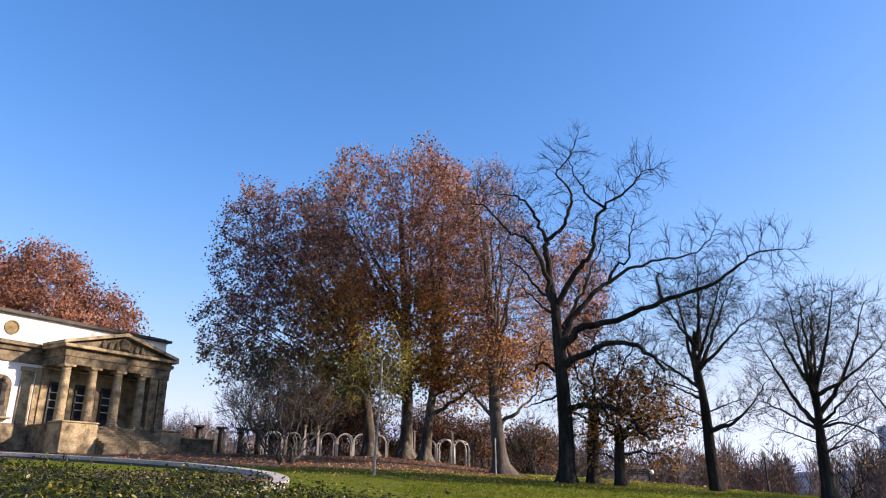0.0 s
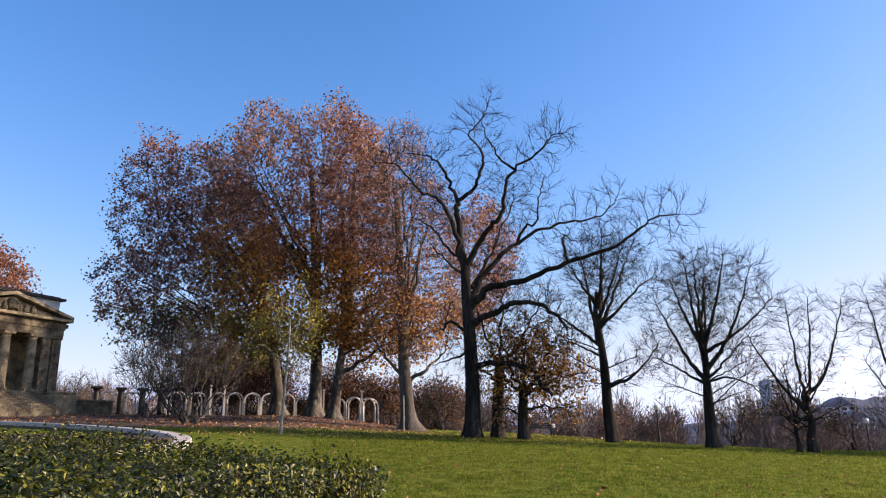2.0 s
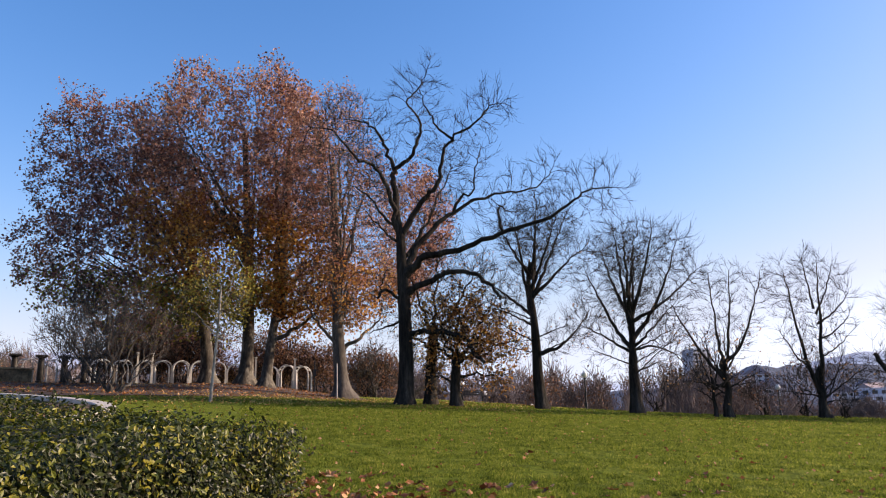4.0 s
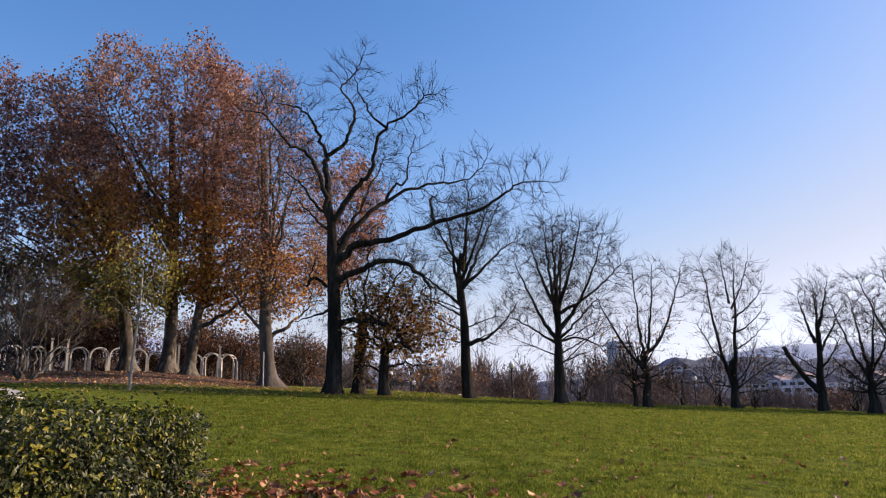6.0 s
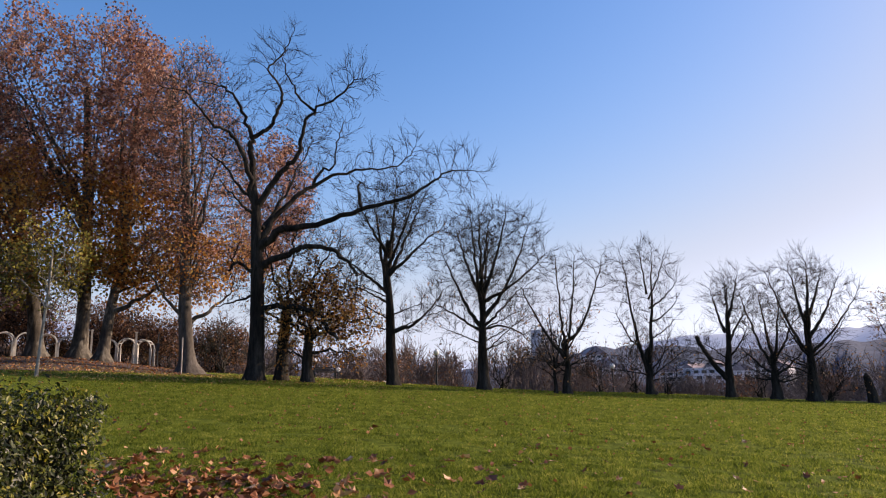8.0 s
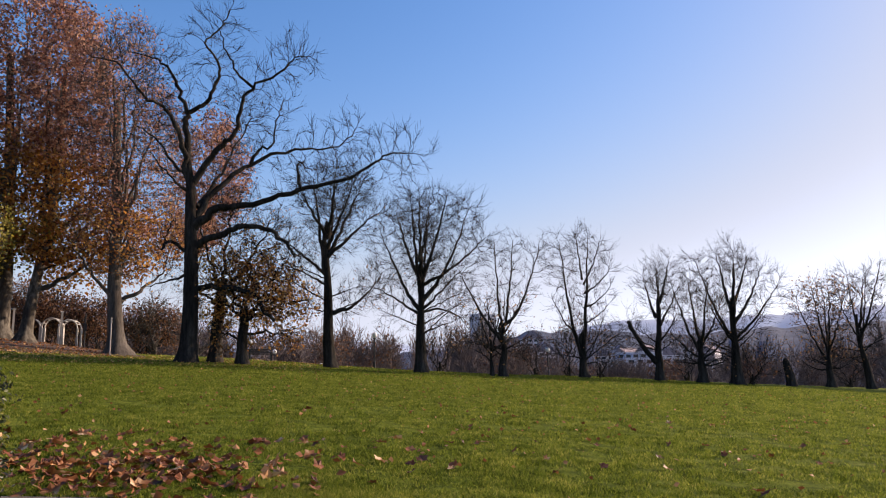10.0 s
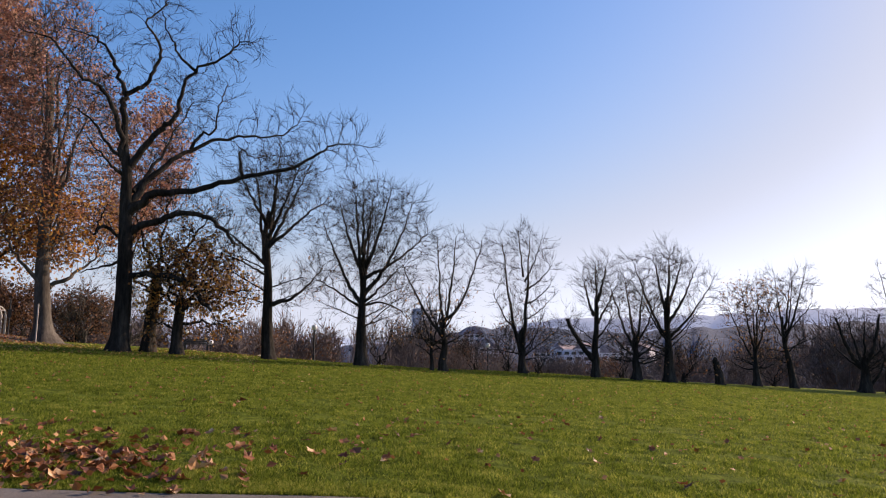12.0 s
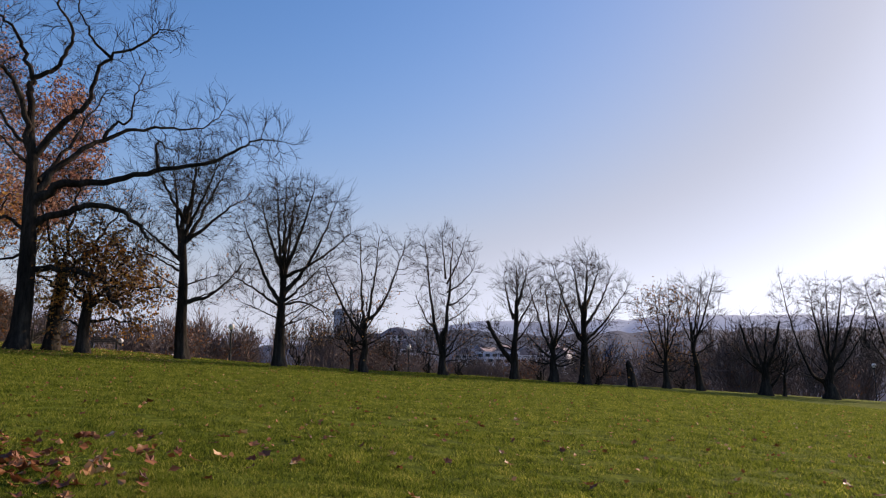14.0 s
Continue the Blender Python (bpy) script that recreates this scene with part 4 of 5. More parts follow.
tree("oak_tree", facing(13.4, 44.9), "low spreading oak with golden-brown leaves", [(0, 0, 0), (-0.05, 0, 1.2), (0.05, 0, 2.6), (0.1, 0, 3.2)], 0.34, 0.24,
     [limb(2.4, -1.8, 4.4, 0, 0.13, 0.2, 0), limb(1.8, 3.2, 1.9, 0.5, 0.12, 0.3, 0), limb(2.6, 3.8, 4.0, 0.2, 0.14, 0.15, 0.1), limb(2.8, 2.4, 6.4, -0.6, 0.14, 0, 0.1), limb(3.0, 0.4, 7.6, 0.8, 0.15, 0, 0.1),
      limb(2.8, -1.4, 6.6, -0.6, 0.12, 0, 0), limb(2.6, 1.6, 5.0, 2.0, 0.12, 0, 0), limb(1.5, -1.8, 1.9, 0.2, 0.08, 0.2, 0), limb(2.8, 2.0, 4.5, -2.0, 0.1, 0, 0)],
     Crown((), 1900, (0.2, 0.3, 1.3), 0.15, 0.25, 3.0, 0.36, 0.05, 0.6, 1.7, 0.01), M_BARK, [(M_LEAF_BROWN, 0.17, 2, 0.2, 0.6, 0, 1, "foliage"), (M_LEAF_GOLD, 0.17, 2, 0.2, 0.65, 0, 0.8, "golden_foliage")], "oaks")

# young tree with a pale stem, many-stemmed shrub, thickets
low_seed(53)
tree("young_tree", facing(-5.3, 42.0), "young tree with a thin pale stem and olive-yellow leaves", [(0, 0, 0), (0.12, 0, 2.2), (0.25, 0, 4.5), (0.3, 0, 6.5)], 0.085, 0.05,
     [limb(3.6, -1.9, 6.2, 0.5, 0.04, 0, 0.2, 0.015), limb(3.9, 1.7, 6.4, -0.5, 0.04, 0, 0.2, 0.015), limb(4.2, -0.8, 7.6, -0.6, 0.04, 0, 0.25, 0.015), limb(4.4, 1.0, 8.0, 0.7, 0.04, 0, 0.25, 0.015), limb(4.0, 0.2, 5.6, 1.6, 0.04, 0, 0.25, 0.015),
      limb(3.4, 0.9, 4.4, -1.2, 0.035, 0, 0.2, 0.015)],
     Wood(0.2, 0.05, (30, 65), 0.4, (6, 4), 0.5, 5, 0.007), M_BIRCH, [(M_LEAF_OLIVE, 0.15, 3, 0.2, 0.8, 0, 1, "foliage")], flare=1.2, twig_bark=M_BARK_GREY)
low_seed(54)
stems = [limb(0.1, x, h, y, 0.075, 0.02, x0, 0.02) for x, h, y, x0 in ((-1.6, 5.4, 0.3, -0.4), (-0.7, 6.0, -0.4, -0.2), (0.3, 6.3, 0.5, 0.0), (1.2, 5.9, -0.3, 0.15), (2.6, 5.2, 0.2, 0.3), (-3.6, 4.6, 0.4, -0.4), (3.3, 4.4, -0.4, 0.35))]
tree("shrub_tree", facing(-11.9, 50.4), "many-stemmed grey shrub with a fine bare crown", [(-0.3, 0, 0), (-0.2, 0, 0.6), (-0.15, 0, 1.4)], 0.16, 0.1, stems,
     Wood(0.16, 0.1, (25, 55), 0.42, (7, 5), 0.6, 5, 0.008), M_PLANE, [(M_LEAF_BROWN, 0.11, 1, 0.15, 0.1, 0.4, 1, "foliage")], flare=1.3, twig_bark=M_BARK_GREY, category="shrub")
for k, (az, dist, w, h) in enumerate(((-15.0, 58, 3.4, 6.0), (-13.2, 62, 3.4, 7.2), (-20.2, 92, 3.2, 5.0), (7.0, 66, 3.4, 4.6), (10.0, 62, 3.0, 4.2))):
    low_seed(60 + k)
    st = [limb(0.1, rng.uniform(-w, w), h * rng.uniform(0.6, 1.0), rng.uniform(-1.5, 1.5), 0.06, 0.02, rng.uniform(-0.3, 0.3), 0.02) for _ in range(8)]
    tree("shrub", facing(az, dist), "leafless grey-brown shrub with tangled twigs", [(0, 0, 0), (0, 0, 0.4), (0, 0, 1.0)], 0.12, 0.08, st,
         Wood(0.18, 0.1, (25, 60), 0.42, (6, 5), 0.7, 6, 0.01), M_BARK_GREY, [(M_LEAF_BROWN, 0.13, 1, 0.2, 0.12, 0, 1, "foliage")], "leafless shrubs", 1.2, category="shrub")

# dense brown undergrowth behind the plane trees
for k, (az, dist, w, h) in enumerate(((-13.4, 84, 3.5, 5.2), (-11.2, 82, 3.8, 7.4), (-9.9, 78, 3.6, 6.4), (-8.6, 83, 3.8, 8.4), (-7.4, 78, 3.4, 6.6), (-6.2, 84, 3.6, 7.6), (-3.9, 86, 2.6, 2.8), (-1.5, 84, 3.4, 6.6), (0.0, 78, 3.2, 5.8), (1.4, 80, 3.2, 6.0), (3.0, 76, 2.8, 4.6), (6.4, 68, 2.8, 3.6))):
    low_seed(160 + k)
    st = [limb(0.05, rng.uniform(-w, w), h * rng.uniform(0.5, 1.0), rng.uniform(-1.8, 1.8), 0.05, 0.02, rng.uniform(-0.6, 0.6), 0.02) for _ in range(10)]
    tree("bush", facing(az, dist, -0.1), "dense bush with dull brown and purple leaves", [(0, 0, 0), (0, 0, 0.3), (0, 0, 0.8)], 0.12, 0.08, st,
         Wood(0.2, 0.06, (25, 65), 0.45, (6, 5), 0.6, 5, 0.01), M_BARK, [(M_LEAF_RED if k % 3 else M_LEAF_BROWN, 0.2, 2, 0.25, 0.8, 0, 1, "foliage")], "bushes behind the plane trees", 1.2, category="bush")

# twiggy bushes at the feet of the row
for k, (az, dist, w, h) in enumerate(((38.7, 50.5, 1.4, 3.4), (41.0, 50.5, 1.5, 3.2), (47.4, 54.5, 1.8, 3.6), (51.8, 54.5, 1.8, 2.8), (57.9, 62.5, 2.0, 3.4), (28.6, 47.5, 2.0, 3.6), (36.0, 52.5, 1.8, 2.6))):
    low_seed(180 + k)
    st = [limb(0.05, rng.uniform(-w, w), h * rng.uniform(0.6, 1.0), rng.uniform(-0.8, 0.8), 0.035, 0.02, rng.uniform(-0.3, 0.3), 0.012) for _ in range(7)]
    tree("bush", facing(az, dist), "small twiggy bush with a few reddish leaves", [(0, 0, 0), (0, 0, 0.3), (0, 0, 0.7)], 0.08, 0.05, st,
         Wood(0.14, 0.08, (22, 55), 0.42, (5, 4), 0.5, 5, 0.007), M_BARK, [(M_LEAF_BROWN if k % 2 else M_LEAF_RED, 0.12, 1, 0.15, 0.3, 0, 1, "foliage")], "bushes along the brow", 1.2, category="bush")

# ---- woods in the valley ----


def thicket_model(seed, h, w):
    low_seed(seed)
    wd = Wood(0.16, 0.12, (20, 50), 0.5, (4, 3), 0.15 * h, 4, 0.0036 * h)
    for k in range(5):
        c = curve_through(limb(0.05 * h, rng.uniform(-w, w), h * rng.uniform(0.7, 1), rng.uniform(-w, w), 0.02 * h)[0], 4)
        r = np.linspace(0.016 * h, 0.004 * h, len(c))
        wd.put(*tube_arrays(c, r, 4))
        wd.sprout(c, r, h * 0.9, 0)
    c = np.array([(0, 0, -0.4 * h), (0, 0, 0.0), (0, 0, 0.3 * h)])
    wd.put(*tube_arrays(c, np.array((0.02, 0.02, 0.014)) * h, 5))
    v, f = wd.finish()
    return v, f, wd.tips[:, 1:].reshape(-1, 3)


models = [thicket_model(70 + k, 10.0, 2.6 + 0.4 * k) for k in range(4)]
low_seed(80)
wv, wf, lv, off = [], [], [], 0
for k in range(130):
    az = rng.uniform(-22, 78)
    dist = float(ridge(az)) + rng.uniform(14, 110) * (1.0 if az > 5 else 0.7)
    x, y, z = at(az, dist)
    top_el = np.interp(az, [-22, -10, 2, 8, 14, 20, 28, 33, 38, 48, 60, 78], [3.4, 3.2, 2.4, 2.0, 1.3, 0.7, 1.0, 1.0, -0.8, -1.2, 0.5, 0.7]) + rng.normal(0, 0.5)
    top = 1.57 + dist * math.tan(radians(top_el))
    h = max(3.5, top - z)
    v, f, tips = models[k % 4]
    a, s = rng.uniform(0, 6.28), h / 10.0
    sw = min(s, 1.1) * rng.uniform(0.9, 1.5)
    rot = np.array([[math.cos(a), -math.sin(a), 0], [math.sin(a), math.cos(a), 0], [0, 0, 1]])
    place = lambda q: (q @ rot.T) * np.array((sw, sw, s)) + np.array((x, y, z))
    wv.append(place(v))
    wf.append(f + off)
    off += len(v)
    if rng.uniform() < 0.75:
        t = tips[rng.uniform(0, 1, len(tips)) < rng.uniform(0.1, 0.6)]
        lv.append(place(t))
woods = part("woods", array_mesh("woods", np.concatenate(wv), np.concatenate(wf)), M_THICKET)
tagged(woods, "reddish-brown bare thicket on the slope behind the lawn", "woods", kind="stuff")
woods_leaves = part("woods_leaves", leaf_cloud("woods_leaves", np.concatenate(lv), 0.2, 1, 0.25), M_LEAF_RED)
tagged(woods_leaves, "withered red-brown leaves on the thicket", "leaves", kind="stuff")

# ---- far hills and the town ----


def hill(name, dist, az0, az1, profile_az, profile_el, rough, material, label, depth):
    low_seed(int(dist))
    az = np.linspace(az0, az1, 260)
    el = np.interp(az, profile_az, profile_el) + rough * np.array([noise.fractal(Vector((a * 0.6, dist, 0)), 1.0, 2.0, 6) for a in az])
    top = 1.57 + dist * np.tan(np.radians(el))
    rows = []
    for k, t in enumerate(np.linspace(0, 1, 12)):
        r = dist + depth * (t - 1)
        bump = np.array([noise.noise(Vector((a * 1.5, t * 8, dist))) for a in az]) * (top + 40) * 0.05
        z = -45 + (top + 45) * math.sin(t * math.pi / 2) + (bump if 0 < k < 11 else 0)
        rows.append(np.stack([r * np.sin(np.radians(az)), r * np.cos(np.radians(az)), z], -1))
    v = np.array(rows)
    n, m = v.shape[:2]
    i, j = np.meshgrid(np.arange(n - 1), np.arange(m - 1), indexing="ij")
    q = (i * m + j).ravel()
    ob = part(name, array_mesh(name, v.reshape(-1, 3), np.stack([q, q + m, q + m + 1, q + 1], -1), True), material)
    return tagged(ob, label, "hill", kind="structure")


hill("backdrop_hills", 2600, -70, 110, [-70, -25, -12, 0, 8, 18, 28, 36, 42, 50, 60, 72, 110], [4, 4.3, 4.5, 4.7, 3.7, 2.1, 1.4, 2.0, 3.0, 3.0, 3.4, 3.1, 3], 0.14, M_HILL_FAR_HAZE, "distant hills, pale blue with painted haze", 900)
hill("backdrop_woods", 700, -70, 110, [-70, -25, -10, 0, 10, 22, 30, 35, 41, 47, 54, 60, 72, 110], [3, 3.2, 3.0, 2.3, 1.4, 0.6, 1.2, 2.3, 2.2, 1.9, 2.2, 2.3, 2.2, 2], 0.3, M_HILL_NEAR_HAZE, "wooded hillside, blue with painted haze", 420)


def house(az, dist, z, w, d, storeys, roof, material, label, turn, cols):
    """A far house: body, roof and a window for each bay and storey."""
    hh = storeys * 3.0
    x, y = dist * math.sin(radians(az)), dist * math.cos(radians(az))
    root = thing("house", pose(x, y, z, 0, 0, -az + turn), label, "house", "houses of the town")
    part("wall", Shape().box(-w / 2, w / 2, -d / 2, d / 2, -14, hh), material, root)
    if roof == "pitched":
        part("roof", Shape().prism([(-w / 2 - 0.5, hh), (w / 2 + 0.5, hh), (0, hh + w * 0.36)], -d / 2 - 0.5, d / 2 + 0.5), M_TILES, root)
    else:
        part("roof", Shape().box(-w / 2 - 0.3, w / 2 + 0.3, -d / 2 - 0.3, d / 2 + 0.3, hh, hh + 0.5), M_HOUSE, root)
    me = None
    for s in range(storeys):
        for c in range(cols):
            cx = -w / 2 + w * (c + 0.5) / cols
            ob = part("window", me or Shape().box(-w * 0.3 / cols, w * 0.3 / cols, -0.1, 0.1, -0.75, 0.75), M_GLASS, root)
            me = ob.data
            ob.location = (cx, -d / 2, s * 3 + 1.7)
    return root


low_seed(90)
house(45.2, 330, -6.5, 30, 14, 3, "flat", M_HOUSE, "long white terraced apartment block", 8, 8)
house(43.6, 345, -4.0, 20, 12, 3, "flat", M_HOUSE_B, "bluish flat-roofed apartment block", 5, 6)
house(41.8, 340, -7.0, 16, 12, 3, "flat", M_HOUSE, "small white flat-roofed town house", 12, 4)
house(44.6, 315, -13.0, 34, 12, 3, "flat", M_HOUSE_B, "low grey-blue block at the foot of the slope", 3, 9)
for k in range(16):
    az = rng.uniform(39.5, 49)
    dist = rng.uniform(360, 480)
    zt = 1.57 + dist * math.tan(radians(rng.uniform(0.2, 1.35) - (0.3 if az > 48 else 0)))
    house(az, dist, zt - 8, rng.uniform(8, 13), rng.uniform(9, 13), 2, "pitched", M_HOUSE, "white house with a pitched roof among trees", rng.uniform(-30, 30), 3)
for az, el, dist in ((35.4, 2.2, 500), (-14.5, 3.4, 420), (36.3, 1.2, 430), (10.2, 2.3, 450)):
    house(az, dist, 1.57 + dist * math.tan(radians(el)) - 9, 16, 12, 2, "pitched", M_HOUSE, "white house with a pitched roof among trees", 15, 4)
house(31.6, 620, 1.57 + 620 * math.tan(radians(3.85)) - 45, 17, 14, 15, "flat", M_HOUSE, "tall pale tower block in the haze", 38, 4)

# ---- pavilion with a columned porch ----
# local x runs along the front from the far corner towards the viewer's side, local y points out of the front
PAV_X, PAV_Y = -22.4, 57.8
pav_z = 4.3
pav = thing("pavilion", Matrix(((-0.53, 0.848, 0, PAV_X), (-0.848, -0.53, 0, PAV_Y), (0, 0, 1, pav_z), (0, 0, 0, 1))),
            "sandstone pavilion with white walls, a columned porch and pediment", "building")
LEN, BACK = 30.0, -2.6
wall_s = Shape().box(-1.7, LEN, BACK - 12, BACK, -0.6, 9.0)
part("wall", wall_s, M_WHITE, pav, "white rendered wall")
part("plinth", Shape().box(-1.85, LEN, BACK - 12.1, BACK + 0.18, -0.6, 1.5, 0.05), M_SAND_DARK, pav)
part("cornice", Shape().box(-2.3, LEN, BACK - 12.4, BACK + 0.55, 6.8, 7.1, 0.04).box(-2.1, LEN, BACK - 12.3, BACK + 0.3, 6.45, 6.8, 0.03).box(-1.9, LEN, BACK - 12.2, BACK + 0.14, 5.7, 6.45), M_SAND_DARK, pav, "weathered sandstone cornice")
part("roof_edge", Shape().box(-2.0, LEN, BACK - 12.3, BACK + 0.35, 9.0, 9.2, 0.03), M_ROOF, pav, "dark roof edge")
part("roof", Shape().box(-1.6, LEN, BACK - 12.2, BACK + 0.1, 9.202, 9.3), M_ROOF, pav)
# porch
part("porch_floor", Shape().box(-0.2, 9.0, BACK + 0.2, 0.45, -0.6, 1.48, 0.05), M_SAND_DARK, pav)
for k, (x0, x1) in enumerate(((6.6, 9.2), (-0.4, 1.4))):
    part("pedestal", Shape().box(x0, x1, 0.46, 2.2, -0.6, 1.45 if k == 0 else 1.3, 0.06).box(x0 - 0.06, x1 + 0.06, 0.46, 2.26, 1.45 if k == 0 else 1.3, 1.56 if k == 0 else 1.42, 0.03), M_SAND, pav)
step_me = Shape().box(-2.6, 2.6, 0, 0.36, -1.3, 0.0, 0.02).mesh("step")
for k in range(8):
    st = part("step", step_me, M_SAND_DARK, pav)
    st.location = (4.0, 0.46 + 0.34 * k, 1.36 - 0.17 * k)
col = Shape().box(-0.42, 0.42, -0.42, 0.42, 1.48, 1.62).lathe([(0.4, 1.62), (0.4, 1.72), (0.34, 1.78), (0.35, 1.84), (0.345, 3.2), (0.30, 5.2), (0.33, 5.24), (0.30, 5.3), (0.4, 5.44)], 20).box(-0.44, 0.44, -0.44, 0.44, 5.44, 5.6)
col_me = col.mesh("column")
for x in (8.25, 6.2, 4.15, 2.1):
    part("column", col_me, M_SAND, pav).location = (x, 0, 0)
for x in (0.35, 1.2):
    part("pier", Shape().box(x - 0.36, x + 0.36, -0.36, 0.36, 1.48, 5.4, 0.03).box(x - 0.42, x + 0.42, -0.42, 0.42, 5.4, 5.6, 0.03), M_SAND_DARK, pav)
part("architrave", Shape().box(-0.1, 8.7, BACK + 0.15, 0.4, 5.6, 6.15, 0.02).box(-0.16, 8.76, BACK + 0.15, 0.46, 6.15, 6.75, 0.02), M_SAND_DARK, pav)
part("pediment", Shape().prism([(0.0, 6.98), (8.6, 6.98), (4.3, 8.1)], BACK + 0.15, 0.35), M_SAND_DARK, pav)
part("pediment_cornice", Shape().box(-0.5, 9.1, BACK + 0.56, 0.85, 6.75, 6.98, 0.03).prism([(-0.55, 6.982), (4.3, 8.2), (9.15, 6.982), (9.15, 7.2), (4.3, 8.45), (-0.55, 7.2)], BACK + 0.6, 0.8), M_SAND, pav, "raking sandstone cornice")
rel = Shape()
for k in range(9):
    x = 4.3 + (k - 4) * 0.55
    rel.lathe([(0.05, 0), (0.2, 0.1), (0.24, 0.3), (0.12, 0.55), (0.03, 0.7)], 8, (x, 0.42, 7.0)) if abs(k - 4) < 4 else None
rel.lathe([(0.1, 0), (0.42, 0.1), (0.48, 0.45), (0.3, 0.8), (0.05, 0.95)], 10, (4.3, 0.42, 7.1))
part("relief", rel, M_SAND_DARK, pav, "carved relief in the gable")
# doors with glazing bars behind the columns
door_me = Shape().box(-0.75, -0.62, 0, 0.12, 1.5, 4.6).box(0.62, 0.75, 0, 0.12, 1.5, 4.6).box(-0.62, 0.62, 0, 0.12, 4.45, 4.6).box(-0.62, 0.62, 0, 0.1, 1.5, 2.2).box(-0.04, 0.04, 0, 0.11, 2.2, 4.45).mesh("door")
bar_me = Shape().box(-0.62, 0.62, 0.0, 0.1, -0.03, 0.03).mesh("glazing_bar")
pane_me = Shape().box(-0.62, 0.62, 0.01, 0.05, 2.2, 4.45).mesh("pane")
for x in (7.2, 5.2, 3.1):
    dr = part("door", door_me, M_DARK, pav, "tall glazed door")
    dr.location = (x, BACK + 0.2, 0)
    part("pane", pane_me, M_GLASS, dr)
    for z in (2.75, 3.3, 3.85):
        part("glazing_bar", bar_me, M_TRELLIS, dr).location = (0, 0.02, z)
for x in (8.2, 6.2, 4.15, 2.1):
    part("pilaster", Shape().box(x - 0.3, x + 0.3, BACK, BACK + 0.19, 1.5, 5.4).box(x - 0.38, x + 0.38, BACK, BACK + 0.26, 5.25, 5.5), M_SAND, pav)
part("porch_wall", Shape().box(0.3, 8.9, BACK + 0.005, BACK + 0.08, 1.5, 5.5), M_SAND, pav)
# niche wing: niche with a plain dark figure on a base, pilasters, round reliefs
for x in (9.5, 13.0, 17.4, 21):
    part("pilaster", Shape().box(x - 0.45, x + 0.45, BACK, BACK + 0.14, 1.5, 5.1, 0.02).box(x - 0.55, x + 0.55, BACK, BACK + 0.24, 5.1, 5.45, 0.03), M_SAND, pav)
arch = [(-0.75, 1.9), (0.75, 1.9)] + [(0.75 * math.cos(a * math.pi / 10), 4.0 + 0.75 * math.sin(a * math.pi / 10)) for a in range(11)]
for x in (11.2, 15.2):
    # flat plate in darker stone, painting the shade of a recess
    part("niche", Shape().prism([(x + a, b) for a, b in arch], BACK - 0.0, BACK + 0.02), M_SAND_DARK, pav, "flat round-headed panel, dark for a niche's shade")
    part("niche_sill", Shape().box(x - 0.85, x + 0.85, BACK, BACK + 0.5, 1.75, 1.9, 0.03), M_SAND, pav)
for x in (11.2, 4.3, 15.2):
    if x != 4.3:
        part("medallion", Shape().lathe([(0.52, 0), (0.52, 0.08), (0.42, 0.12), (0.4, 0.05), (0.2, 0.1), (0.02, 0.16)], 24), M_GOLD, pav, "round ochre relief").matrix_local = pose(x, BACK, 8.05, -90, 0, 0)
statue = Shape().box(-0.3, 0.3, -0.25, 0.25, 0, 0.7).lathe([(0.26, 0.7), (0.3, 1.0), (0.24, 1.6), (0.3, 2.0), (0.27, 2.2), (0.1, 2.32), (0.15, 2.45), (0.13, 2.6), (0.03, 2.68)], 12)
st = part("statue", statue, M_BRONZE)
st.matrix_world = pav.matrix_world @ pose(11.2, BACK + 0.3, 1.9)
tagged(st, "dark weathered figure on a base in a niche", "statue")
# low wall beside the pavilion
lw = thing("low_wall", pav.matrix_world @ pose(-3.0, -1.0, -0.2), "low weathered stone wall beside the pavilion", "wall")
part("body", Shape().box(-3.2, 3.4, -0.3, 0.3, -0.4, 1.25, 0.04), M_SAND_DARK, lw)
part("coping", Shape().box(-3.3, 3.5, -0.38, 0.38, 1.25, 1.4, 0.03), M_SAND, lw)

# ---- dark columns and white arched trellises ----
col_shape = lambda: Shape().box(-0.42, 0.42, -0.42, 0.42, -0.4, 0.25, 0.03).lathe([(0.36, 0.25), (0.36, 0.35), (0.29, 0.42), (0.29, 1.2), (0.25, 2.25), (0.3, 2.3), (0.27, 2.36), (0.4, 2.5)], 16)
first = thing("stone_column", facing(-18.4, 75), "dark freestanding stone column with a capital", "column", "freestanding columns")
part("shaft", col_shape(), M_BRONZE, first)
part("capital", Shape().box(-0.5, 0.5, -0.5, 0.5, 2.5, 2.68, 0.03), M_BRONZE, first)
for az, d in ((-16.8, 75), (-15.35, 75), (-14.1, 76)):
    copy_thing(first, facing(az, d))


